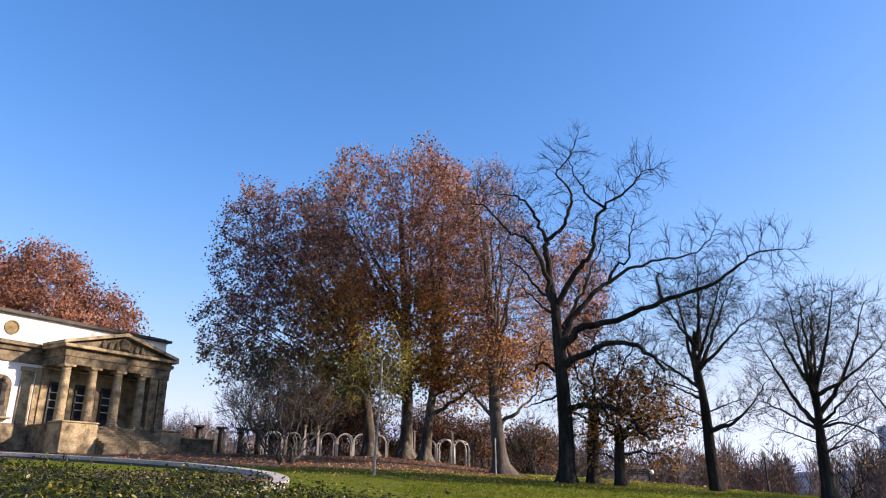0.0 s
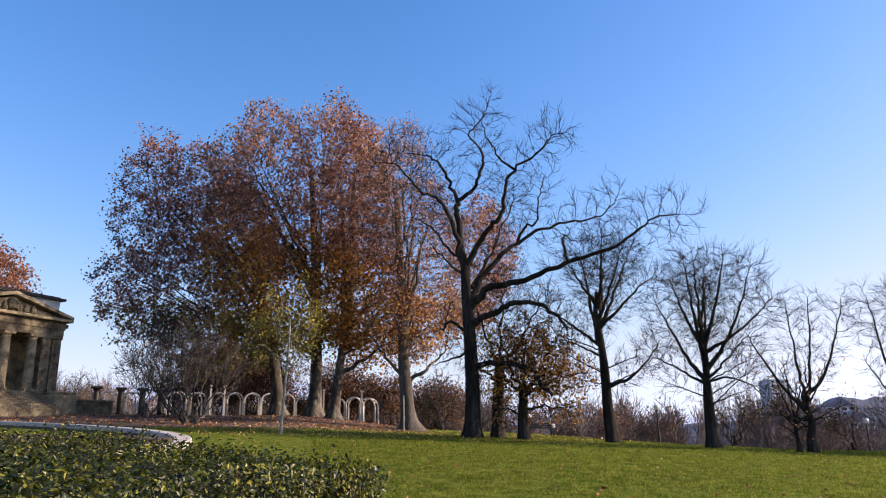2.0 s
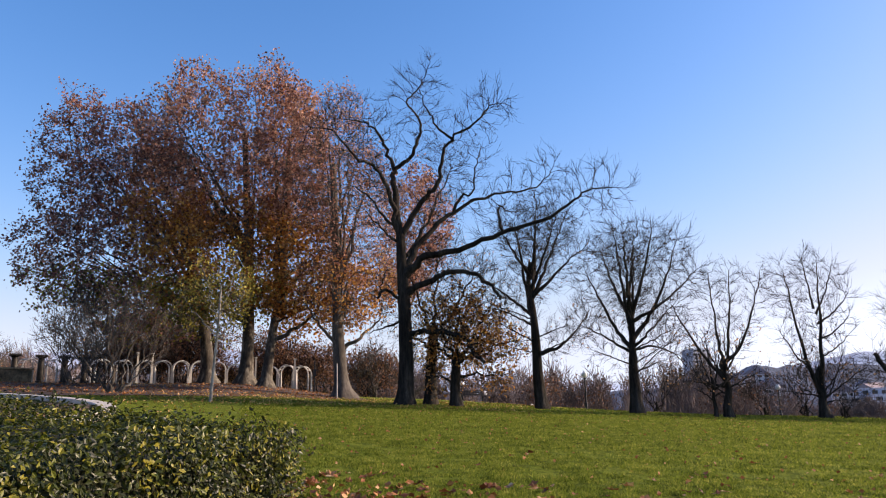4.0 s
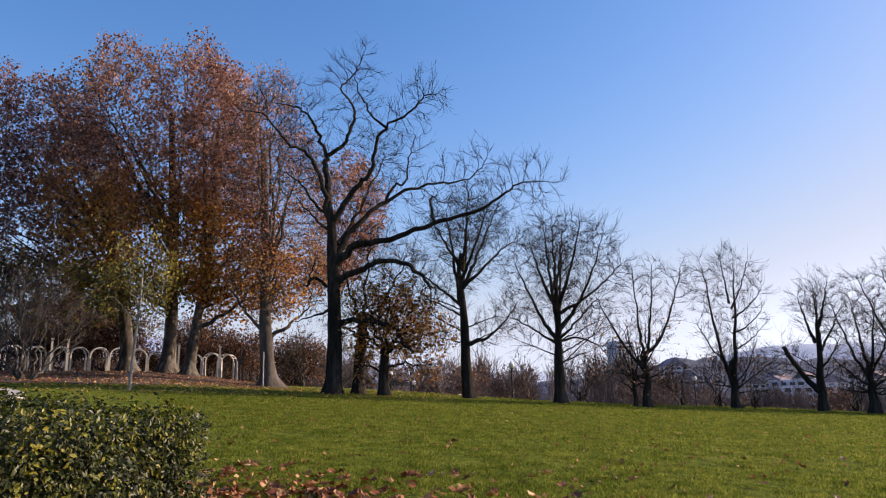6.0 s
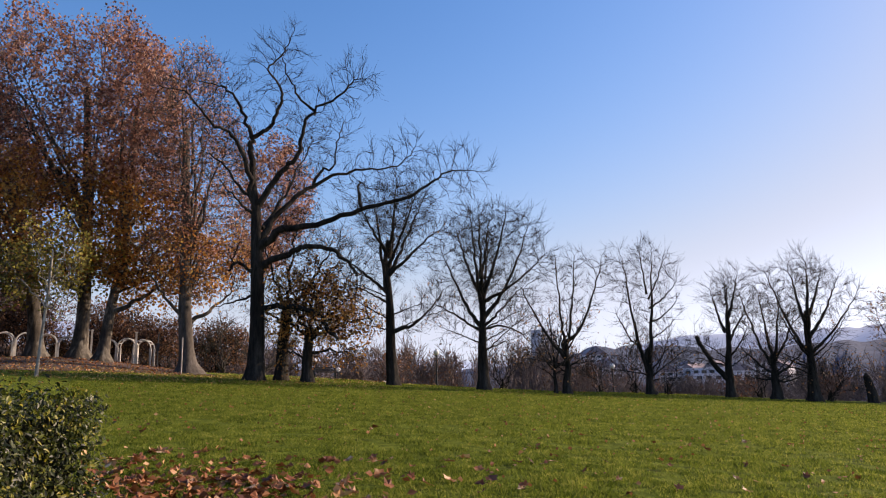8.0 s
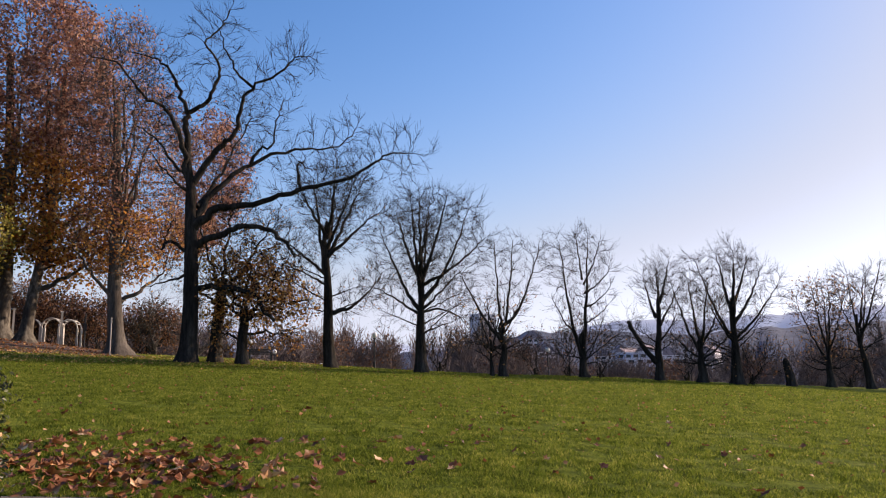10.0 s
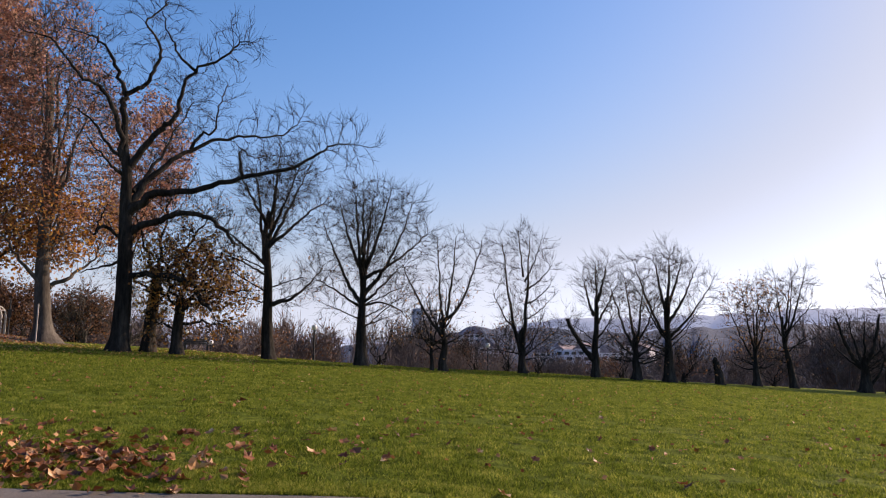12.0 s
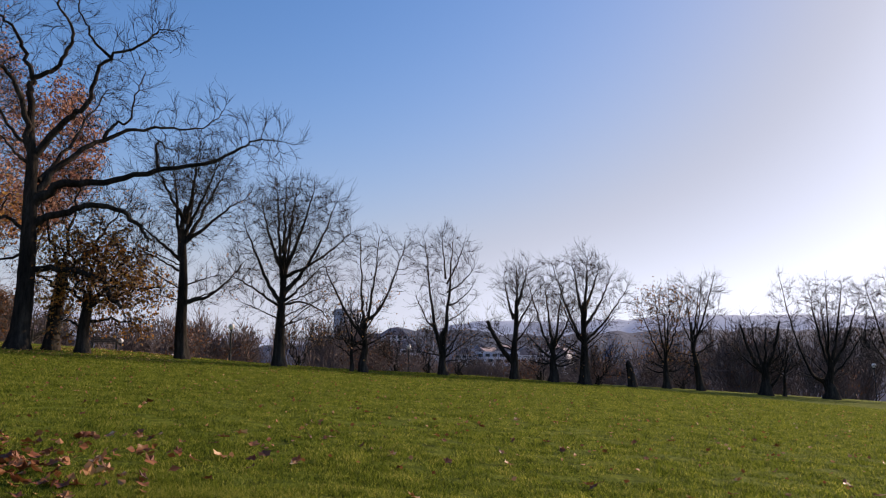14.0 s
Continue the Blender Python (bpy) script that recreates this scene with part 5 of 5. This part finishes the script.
def trellis(az, dist, turn, w=1.5, h=2.3):
    """A white arch: two pairs of posts, two bows and rungs."""
    root = thing("trellis_arch", facing(az, dist, 0, turn), "white-painted wooden trellis arch behind the trees", "trellis", "trellis arches")
    post_me = Shape().box(-0.07, 0.07, -0.07, 0.07, -0.3, h - 0.6, 0.015).mesh("post")
    for x in (-w / 2, w / 2):
        for y in (-0.45, 0.45):
            part("post", post_me, M_TRELLIS, root).location = (x, y, 0)
    bow = [(w / 2 * math.cos(math.pi * k / 12), 0, h - 0.6 + w / 2 * math.sin(math.pi * k / 12)) for k in range(13)]
    bow_me = Shape().tube(bow, [0.06] * 13, 6).mesh("bow")
    for y in (-0.45, 0.45):
        part("bow", bow_me, M_TRELLIS, root).location = (0, y, 0)
    rung_me = Shape().box(-0.025, 0.025, -0.45, 0.45, -0.025, 0.025).mesh("rung")
    for k in range(2, 11, 2):
        part("rung", rung_me, M_TRELLIS, root).location = bow[k]
    return root


arch_a = trellis(-10.1, 73, 20)
for az, d, tn in ((-8.9, 72.5, 15), (-7.6, 72, 10), (-6.3, 71.5, 5), (-5.0, 72, 0), (-3.7, 74, 0), (-1.1, 74, -10), (0.2, 70, -15), (1.3, 69, -20), (-11.6, 74, 25), (-13.0, 74, 25), (-17.6, 79, 30), (-16.1, 79, 30)):
    copy_thing(arch_a, facing(az, d, 0, tn))
beam_me = Shape().box(-0.08, 0.08, -0.08, 0.08, -0.2, 2.9, 0.02).mesh("post")
for az, d in ((-10.6, 70), (-9.6, 70), (-2.2, 71), (0.75, 68)):
    p = thing("trellis_post", facing(az, d), "tall white trellis post with a cap", "post", "trellis posts")
    part("post", beam_me, M_TRELLIS, p)
    part("cap", Shape().box(-0.14, 0.14, -0.14, 0.14, 2.9, 3.0, 0.02), M_TRELLIS, p)
wp = thing("white_post", facing(4.05, 52), "thin white post beside a plane trunk", "post")
part("post", Shape().lathe([(0.045, -0.2), (0.045, 2.4), (0.02, 2.45)], 10), M_RIM, wp)
sg = thing("sign_post", facing(2.3, 60), "dark post with a small plain box", "post")
part("post", Shape().lathe([(0.05, -0.2), (0.045, 2.6)], 8), M_DARK, sg)
part("box", Shape().box(-0.12, 0.12, -0.08, 0.08, 1.3, 1.9, 0.02), M_DARK, sg)

# ---- round basin with a stone rim ----
BX, BY, BR = -24.0, 23.0, 18.6
basin = thing("basin", pose(BX, BY, 0), "large round basin with a low pale stone rim", "basin", kind="structure")


def ring_block(a0, a1, r0, r1, z0, z1, steps=4):
    """A block of a ring that follows the ground."""
    s = Shape()
    vs, fs = [], []
    for k in range(steps + 1):
        a = a0 + (a1 - a0) * k / steps
        for r, z in ((r0, z0), (r1, z0), (r1, z1 - 0.03), (r1 - 0.03, z1), (r0 + 0.03, z1), (r0, z1 - 0.03)):
            x, y = r * math.cos(a), r * math.sin(a)
            rm = (r0 + r1) / 2
            g = float(height(BX + rm * math.cos(a), BY + rm * math.sin(a)))
            vs.append((x, y, g + z))
    for k in range(steps):
        fs += [(k * 6 + i, k * 6 + (i + 1) % 6, k * 6 + 6 + (i + 1) % 6, k * 6 + 6 + i) for i in range(6)]
    fs += [tuple(range(5, -1, -1)), tuple(steps * 6 + i for i in range(6))]
    return s.add(vs, fs)


for k in range(56):
    a0 = k * 2 * math.pi / 56
    part("coping_stone", ring_block(a0 + 0.0006, a0 + 2 * math.pi / 56 - 0.0006, BR - 0.32, BR + 0.3, 0.12, 0.32), M_RIM, basin)
part("wall", ring_block(0, 2 * math.pi, BR - 0.25, BR + 0.22, -0.7, 0.12, 96), M_PAVE, basin)
part("bed", ring_block(0, 2 * math.pi, 0.2, BR - 0.255, -0.2, 0.02, 64), M_DIRT, basin, "brown bed of the basin")

# ---- lamps, stump, van ----


def lamp(az, dist, h, label, globe=0.24):
    root = thing("park_lamp", facing(az, dist), label, "lamp", "park lamps")
    part("pole", Shape().lathe([(0.09, -0.3), (0.09, 0.7), (0.055, 0.75), (0.045, h - globe - 0.1), (0.1, h - globe - 0.08), (0.1, h - globe)], 12), M_DARK, root)
    part("globe", Shape().lathe([(globe * math.cos(t), h + globe * math.sin(t)) for t in np.linspace(-1.35, 1.5, 12)], 18), M_GLOBE, root, "white opal globe")
    return root


for az, el, d, g in ((15.6, 1.09, 66, 0.2), (23.4, 2.26, 52, 0.2), (37.0, 0.89, 58, 0.2), (13.8, 1.86, 66, 0.2), (48.4, 0.0, 68, 0.2), (19.2, 0.02, 62, 0.15), (70.2, -0.25, 92, 0.25), (34.6, 1.0, 66, 0.2)):
    x, y, z = at(az, d)
    lamp(az, d, max(1.2, 1.57 + d * math.tan(radians(el)) - z), "park lamp with a white globe on a dark pole", g)
low_seed(95)
stump = thing("tree_stump", facing(54.3, 56.5), "dark broken tree stump standing upright", "stump")
v, f, _, _ = trunk_shape([(0, 0, -0.2), (-0.05, 0, 0.6), (-0.2, 0, 1.3), (-0.28, 0, 1.75)], 0.36, 0.2, 1.25)
part("trunk", array_mesh("trunk", v, f, True), M_BARK, stump)
part("broken_top", Shape().lathe([(0.2, 1.68), (0.17, 1.8), (0.08, 1.95), (0.02, 2.0)], 9, (-0.28, 0, 0)), M_BARK, stump)
bench = thing("park_bench", facing(14.6, 57.5, 0, 6), "grey weathered park bench at the brow of the lawn", "bench")
for x in (-0.8, 0.8):
    part("leg", Shape().box(x - 0.05, x + 0.05, -0.25, 0.25, -0.3, 0.42, 0.01).box(x - 0.04, x + 0.04, 0.2, 0.28, 0.4, 0.9, 0.01), M_DARK, bench)
slat_me = Shape().box(-0.95, 0.95, -0.05, 0.05, -0.02, 0.02, 0.006).mesh("slat")
for y in (-0.2, -0.07, 0.06):
    part("slat", slat_me, M_BARK_GREY, bench).location = (0, y, 0.46)
for z in (0.58, 0.71, 0.84):
    part("slat", slat_me, M_BARK_GREY, bench).matrix_local = pose(0, 0.19, z, 80, 0, 0)

# ---- clipped hedge ----
low_seed(101)
HEDGE = [(0.25, 3.70), (-2.1, 6.0), (-7.5, 6.4), (-7.5, -1.2), (-2.6, -0.2), (-0.68, 2.2)]


def hedge_top(x, y):
    return 1.30 - 0.045 * x + 0.049 * y + 0.02 * np.sin(x * 5 + y * 3) + 0.015 * np.sin(y * 7 - x * 4)


hedge = thing("hedge", pose(0, 0, 0), "clipped evergreen hedge with glossy dark green and yellowed leaves", "hedge")
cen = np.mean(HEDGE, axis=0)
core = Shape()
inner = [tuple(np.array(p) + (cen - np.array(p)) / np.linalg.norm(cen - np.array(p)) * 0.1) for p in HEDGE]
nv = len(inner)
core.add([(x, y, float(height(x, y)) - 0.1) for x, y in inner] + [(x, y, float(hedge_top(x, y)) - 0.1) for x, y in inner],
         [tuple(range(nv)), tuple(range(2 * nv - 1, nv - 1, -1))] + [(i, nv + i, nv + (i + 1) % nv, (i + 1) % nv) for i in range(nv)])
# inset solid whose near-black colour stands for shade between the leaves
part("core", core, M_HEDGE_CORE, hedge, "solid core, near-black for the shade between leaves")


def inside(px, py):
    ok = np.zeros(len(px), bool)
    for (x0, y0), (x1, y1) in zip(HEDGE, HEDGE[1:] + HEDGE[:1]):
        c = ((y0 > py) != (y1 > py)) & (px < (x1 - x0) * (py - y0) / (y1 - y0 + 1e-9) + x0)
        ok ^= c
    return ok


def leaf_blades(name, c, n, size, sharp=1.0):
    """Pointed oval leaves, folded along the rib, with six corners each, turned roughly towards n."""
    k = len(c)
    up = unit(n + rng.normal(0, 0.55, (k, 3)))
    u = unit(np.cross(up, rng.normal(0, 1, (k, 3))))
    w = np.cross(up, u)
    s = size * rng.uniform(0.65, 1.3, (k, 1))
    fold = up * s * rng.uniform(0.02, 0.14, (k, 1))
    v = np.stack([c - u * s * 0.5, c - u * s * 0.1 + w * s * 0.26 + fold, c + u * s * 0.28 + w * s * 0.2 + fold, c + u * s * 0.55,
                  c + u * s * 0.28 - w * s * 0.2 + fold, c - u * s * 0.1 - w * s * 0.26 + fold], 1).reshape(-1, 3)
    loc = np.array([[0, 1, 2, 3], [0, 3, 4, 5]])
    return array_mesh(name, v, (np.arange(k)[:, None, None] * 6 + loc).reshape(-1, 4))


cs, ns = [], []
px, py = rng.uniform(-6.5, 0.4, 150000), rng.uniform(-0.5, 6.4, 150000)
near = rng.uniform(0, 1, 150000) < np.clip(3.2 / np.hypot(px, py), 0.25, 1)
k = inside(px, py) & near
px, py = px[k], py[k]
cs.append(np.stack([px, py, hedge_top(px, py) + rng.normal(-0.035, 0.04, len(px))], -1))
ns.append(np.tile((0, 0, 1.0), (len(px), 1)))
for (x0, y0), (x1, y1), dens in zip((HEDGE[0], HEDGE[1], HEDGE[5], HEDGE[4], HEDGE[2], HEDGE[3]), (HEDGE[1], HEDGE[2], HEDGE[0], HEDGE[5], HEDGE[3], HEDGE[4]), (6500, 2400, 12000, 3000, 600, 600)):
    ln = math.hypot(x1 - x0, y1 - y0)
    m = int(ln * 1.35 * dens)
    t, h = rng.uniform(0, 1, m), rng.uniform(0, 1, m)
    nrm = np.array(((y1 - y0) / ln, -(x1 - x0) / ln, 0.0))
    mid = np.array(((x0 + x1) / 2, (y0 + y1) / 2))
    if nrm[:2] @ (cen - mid) > 0:
        nrm = -nrm
    x, y = x0 + (x1 - x0) * t, y0 + (y1 - y0) * t
    gz = height(x, y)
    z = gz + 0.03 + (hedge_top(x, y) - gz - 0.03) * h
    wob = rng.normal(-0.045, 0.05, m) + 0.03 * np.sin(t * ln * 9 + h * 6)
    cs.append(np.stack([x + nrm[0] * wob, y + nrm[1] * wob, z], -1))
    ns.append(np.tile(nrm + (0, 0, 0.45), (m, 1)))
part("foliage", leaf_blades("foliage", np.concatenate(cs), np.concatenate(ns), 0.023), M_HEDGE, hedge)
shoots = Shape()
sc, sn = [], []
for q in range(60):
    x, y = rng.uniform(-5.5, -0.2), rng.uniform(2.2, 6.0)
    if inside(np.array([x]), np.array([y]))[0]:
        z, ln = float(hedge_top(x, y)), rng.uniform(0.03, 0.09) * (1.6 if x < -1.5 else 1)
        dx, dy = rng.normal(0, 0.03, 2)
        shoots.tube([(x, y, z - 0.06), (x + dx, y + dy, z + ln * 0.5), (x + 2 * dx, y + dy, z + ln)], [0.004, 0.003, 0.002], 4)
        for j in range(6):
            t = rng.uniform(0.2, 1)
            sc.append((x + 2 * dx * t, y + dy * t, z + ln * t))
            sn.append((rng.normal(), rng.normal(), 0.6))
tagged(part("shoots", shoots, M_HEDGE_CORE, hedge, "thin new shoots"), kind="stuff")
part("shoot_leaves", leaf_blades("shoot_leaves", np.array(sc) + rng.normal(0, 0.015, (len(sc), 3)), np.array(sn), 0.03), M_HEDGE, hedge)

# ---- lawn details: path edge, grass, fallen leaves ----
across, along = np.meshgrid(np.linspace(-5.0, 7.08, 20), np.linspace(-4.5, 70, 60), indexing="ij")
across = across + np.where(across > 7.0, 0.03 * np.sin(along * 2.3), 0)
px = across * math.sin(radians(21.8)) + along * math.cos(radians(21.8))
py = across * math.cos(radians(21.8)) - along * math.sin(radians(21.8))
i, j = np.meshgrid(np.arange(19), np.arange(59), indexing="ij")
q = (i * 60 + j).ravel()
edge = part("pavement", array_mesh("pavement", np.stack([px, py, height(px, py) + 0.012], -1).reshape(-1, 3), np.stack([q, q + 60, q + 61, q + 1], -1), True), M_PAVE)
tagged(edge, "pale gravel path along the edge of the lawn", "path", kind="structure")


def path_edge(az):
    return np.minimum(14.0, 7.1 / np.maximum(0.2, np.cos(np.radians(az - 21.8))))


low_seed(111)
lattice = rng.uniform(-0.8, 0.8, (128, 128))


def patches(px, py):
    """Soft irregular patches between -0.8 and 0.8."""
    i, j = np.floor(px).astype(int), np.floor(py).astype(int)
    u, w = smooth(px - i), smooth(py - j)
    q = lambda a, c: lattice[(i + a) % 128, (j + c) % 128]
    return (q(0, 0) * (1 - u) + q(1, 0) * u) * (1 - w) + (q(0, 1) * (1 - u) + q(1, 1) * u) * w


n = 560000
az = rng.uniform(-3, 76, n)
r = 7.1 + 46 * rng.uniform(0, 1, n) ** 2.2
k = r > path_edge(az) + 0.02
spots = patches(r * np.sin(np.radians(az)) * 2.6, r * np.cos(np.radians(az)) * 2.6)
k &= (spots > rng.uniform(-0.55, 0.1, n)) | (r > 18)
az, r = np.radians(az[k]), r[k]
n = len(r)
x, y = r * np.sin(az), r * np.cos(az)
b = np.stack([x, y, height(x, y)], -1)
tuft = patches(x * 1.3 + 7, y * 1.3)
ht = (0.018 + 0.028 * rng.uniform(0, 1, n) + 0.018 * np.clip(tuft, -0.6, 1))[:, None] * (1 + r[:, None] * 0.01)
a = rng.uniform(0, 6.283, n)
wd = np.stack([np.cos(a), np.sin(a), 0 * a], -1) * (0.0032 + 0.0004 * r[:, None])
tip = b + np.array((0, 0, 1.0)) * ht + rng.normal(0, 0.6, (n, 3)) * np.array((1, 1, 0)) * ht
v = np.stack([b - wd, b + wd, tip], 1).reshape(-1, 3)
grass = part("grass", array_mesh("grass", v, np.arange(3 * n).reshape(-1, 3)), M_GRASS)
tagged(grass, "short green lawn grass in sunlight", "grass", kind="stuff")


def plane_leaf(seed, size):
    """A curled five-lobed plane leaf on a short stalk."""
    low_seed(seed)
    s = Shape()
    pts = []
    for i in range(10):
        a = i * math.pi / 5
        rr = size * (0.5 if i % 2 == 0 else 0.34) * rng.uniform(0.7, 1.25)
        pts.append((rr * math.cos(a), rr * math.sin(a), size * (0.22 * (i % 2 == 0) * rng.uniform(-0.2, 1.3) + 0.05)))
    vs = [(0, 0, 0.02 * size)] + pts
    s.add(vs, [(0, 1 + i, 1 + (i + 1) % 10) for i in range(10)])
    s.tube([(-0.2 * size, 0, 0.06 * size), (-0.55 * size, 0.03, 0.1 * size), (-0.8 * size, 0.06, 0.04 * size)], [0.004, 0.003, 0.003], 3)
    me = s.mesh("fallen_leaf")
    me.materials.append(M_FALLEN_LEAF)
    return me


def leaf_places(count, seed):
    """Drifts near the path edge, thinning out over the lawn."""
    low_seed(seed)
    out = []
    spots = [(20 * rng.uniform(0, 1) ** 0.9 + 1, 7.6 + 4.6 * rng.uniform(0, 1) ** 1.4, rng.uniform(0.12, 0.5)) for _ in range(34)]
    spots += [(19.2, 10.8, 0.25), (24.5, 10.9, 0.2), (31.6, 11.8, 0.2), (27.0, 9.5, 0.5)]
    for i in range(count):
        if rng.uniform() < 0.74:
            a, r, wide = spots[int(rng.uniform(0, len(spots)))]
            a, r = a + math.degrees(rng.normal(0, wide) / r), r + rng.normal(0, wide * 0.8)
        else:
            a, r = rng.uniform(0, 74), 7.6 + 12 * rng.uniform(0, 1) ** 1.6
        out.append((a, r, rng.uniform(0, 360), rng.uniform(-35, 35), rng.uniform(-35, 35), rng.uniform(0.0, 0.035)))
    return out


leaf_mes = [plane_leaf(120 + q, 0.11 + 0.022 * (q % 4)) for q in range(8)]
for q, (a, r, rz, rx, ry, dz) in enumerate(leaf_places(290, 130)):
    if r < path_edge(a) - 0.3:
        continue
    x, y, z = at(a, r, 0.02 + dz)
    ob = new("fallen_leaf", leaf_mes[q % 8])
    ob.matrix_world = pose(x, y, z, rx, ry, rz)
    tagged(ob, "curled brown plane leaf lying on the grass", "leaf", "fallen leaves at the path")
# countless small leaves further off
low_seed(140)
n = 1500
a, r = rng.uniform(-14, 74, n), 9 + 34 * rng.uniform(0, 1, n) ** 0.8
x, y = r * np.sin(np.radians(a)), r * np.cos(np.radians(a))
k = np.hypot(x - BX, y - BY) > BR + 0.5
c = np.stack([x, y, height(x, y) + 0.045], -1)[k]
far_leaves = part("scattered_leaves", leaf_cloud("scattered_leaves", c, 0.075, 1, 0.004, 0.8), M_FALLEN)
tagged(far_leaves, "small pale and brown leaves scattered over the lawn", "leaves", kind="stuff")
n = 3600
a = np.concatenate([rng.normal(2, 9, n // 2), rng.uniform(-12, 20, n - n // 2)])
r = np.concatenate([rng.normal(48, 3.0, n // 2), rng.uniform(38, 60, n - n // 2)])
r = np.minimum(r, ridge(a) - 0.5)
x, y = r * np.sin(np.radians(a)), r * np.cos(np.radians(a))
gold = part("yellow_leaves", leaf_cloud("yellow_leaves", np.stack([x, y, height(x, y) + 0.05], -1), 0.1, 1, 0.01, 0.8), M_FALLEN_GOLD)
tagged(gold, "yellow and brown leaves strewn below the trees", "leaves", kind="stuff")
n = 6000
a, r = rng.uniform(-24, 4, n), rng.uniform(49, 80, n)
x, y = r * np.sin(np.radians(a)), r * np.cos(np.radians(a))
brown = part("brown_leaves", leaf_cloud("brown_leaves", np.stack([x, y, height(x, y) + 0.06], -1), 0.15, 1, 0.01, 0.8), M_FALLEN)
tagged(brown, "brown leaves covering the path under the plane trees", "leaves", kind="stuff")
low_seed(150)
n = 420
a, r = rng.normal(9, 6, n), rng.normal(9.0, 1.0, n)
k = r > path_edge(a) - 0.2
x, y = r[k] * np.sin(np.radians(a[k])), r[k] * np.cos(np.radians(a[k]))
drift = part("leaf_drift", leaf_cloud("leaf_drift", np.stack([x, y, height(x, y) + 0.04], -1), 0.1, 1, 0.008, 0.7), M_FALLEN)
tagged(drift, "loose drift of brown leaves on the grass by the path", "leaves", kind="stuff")
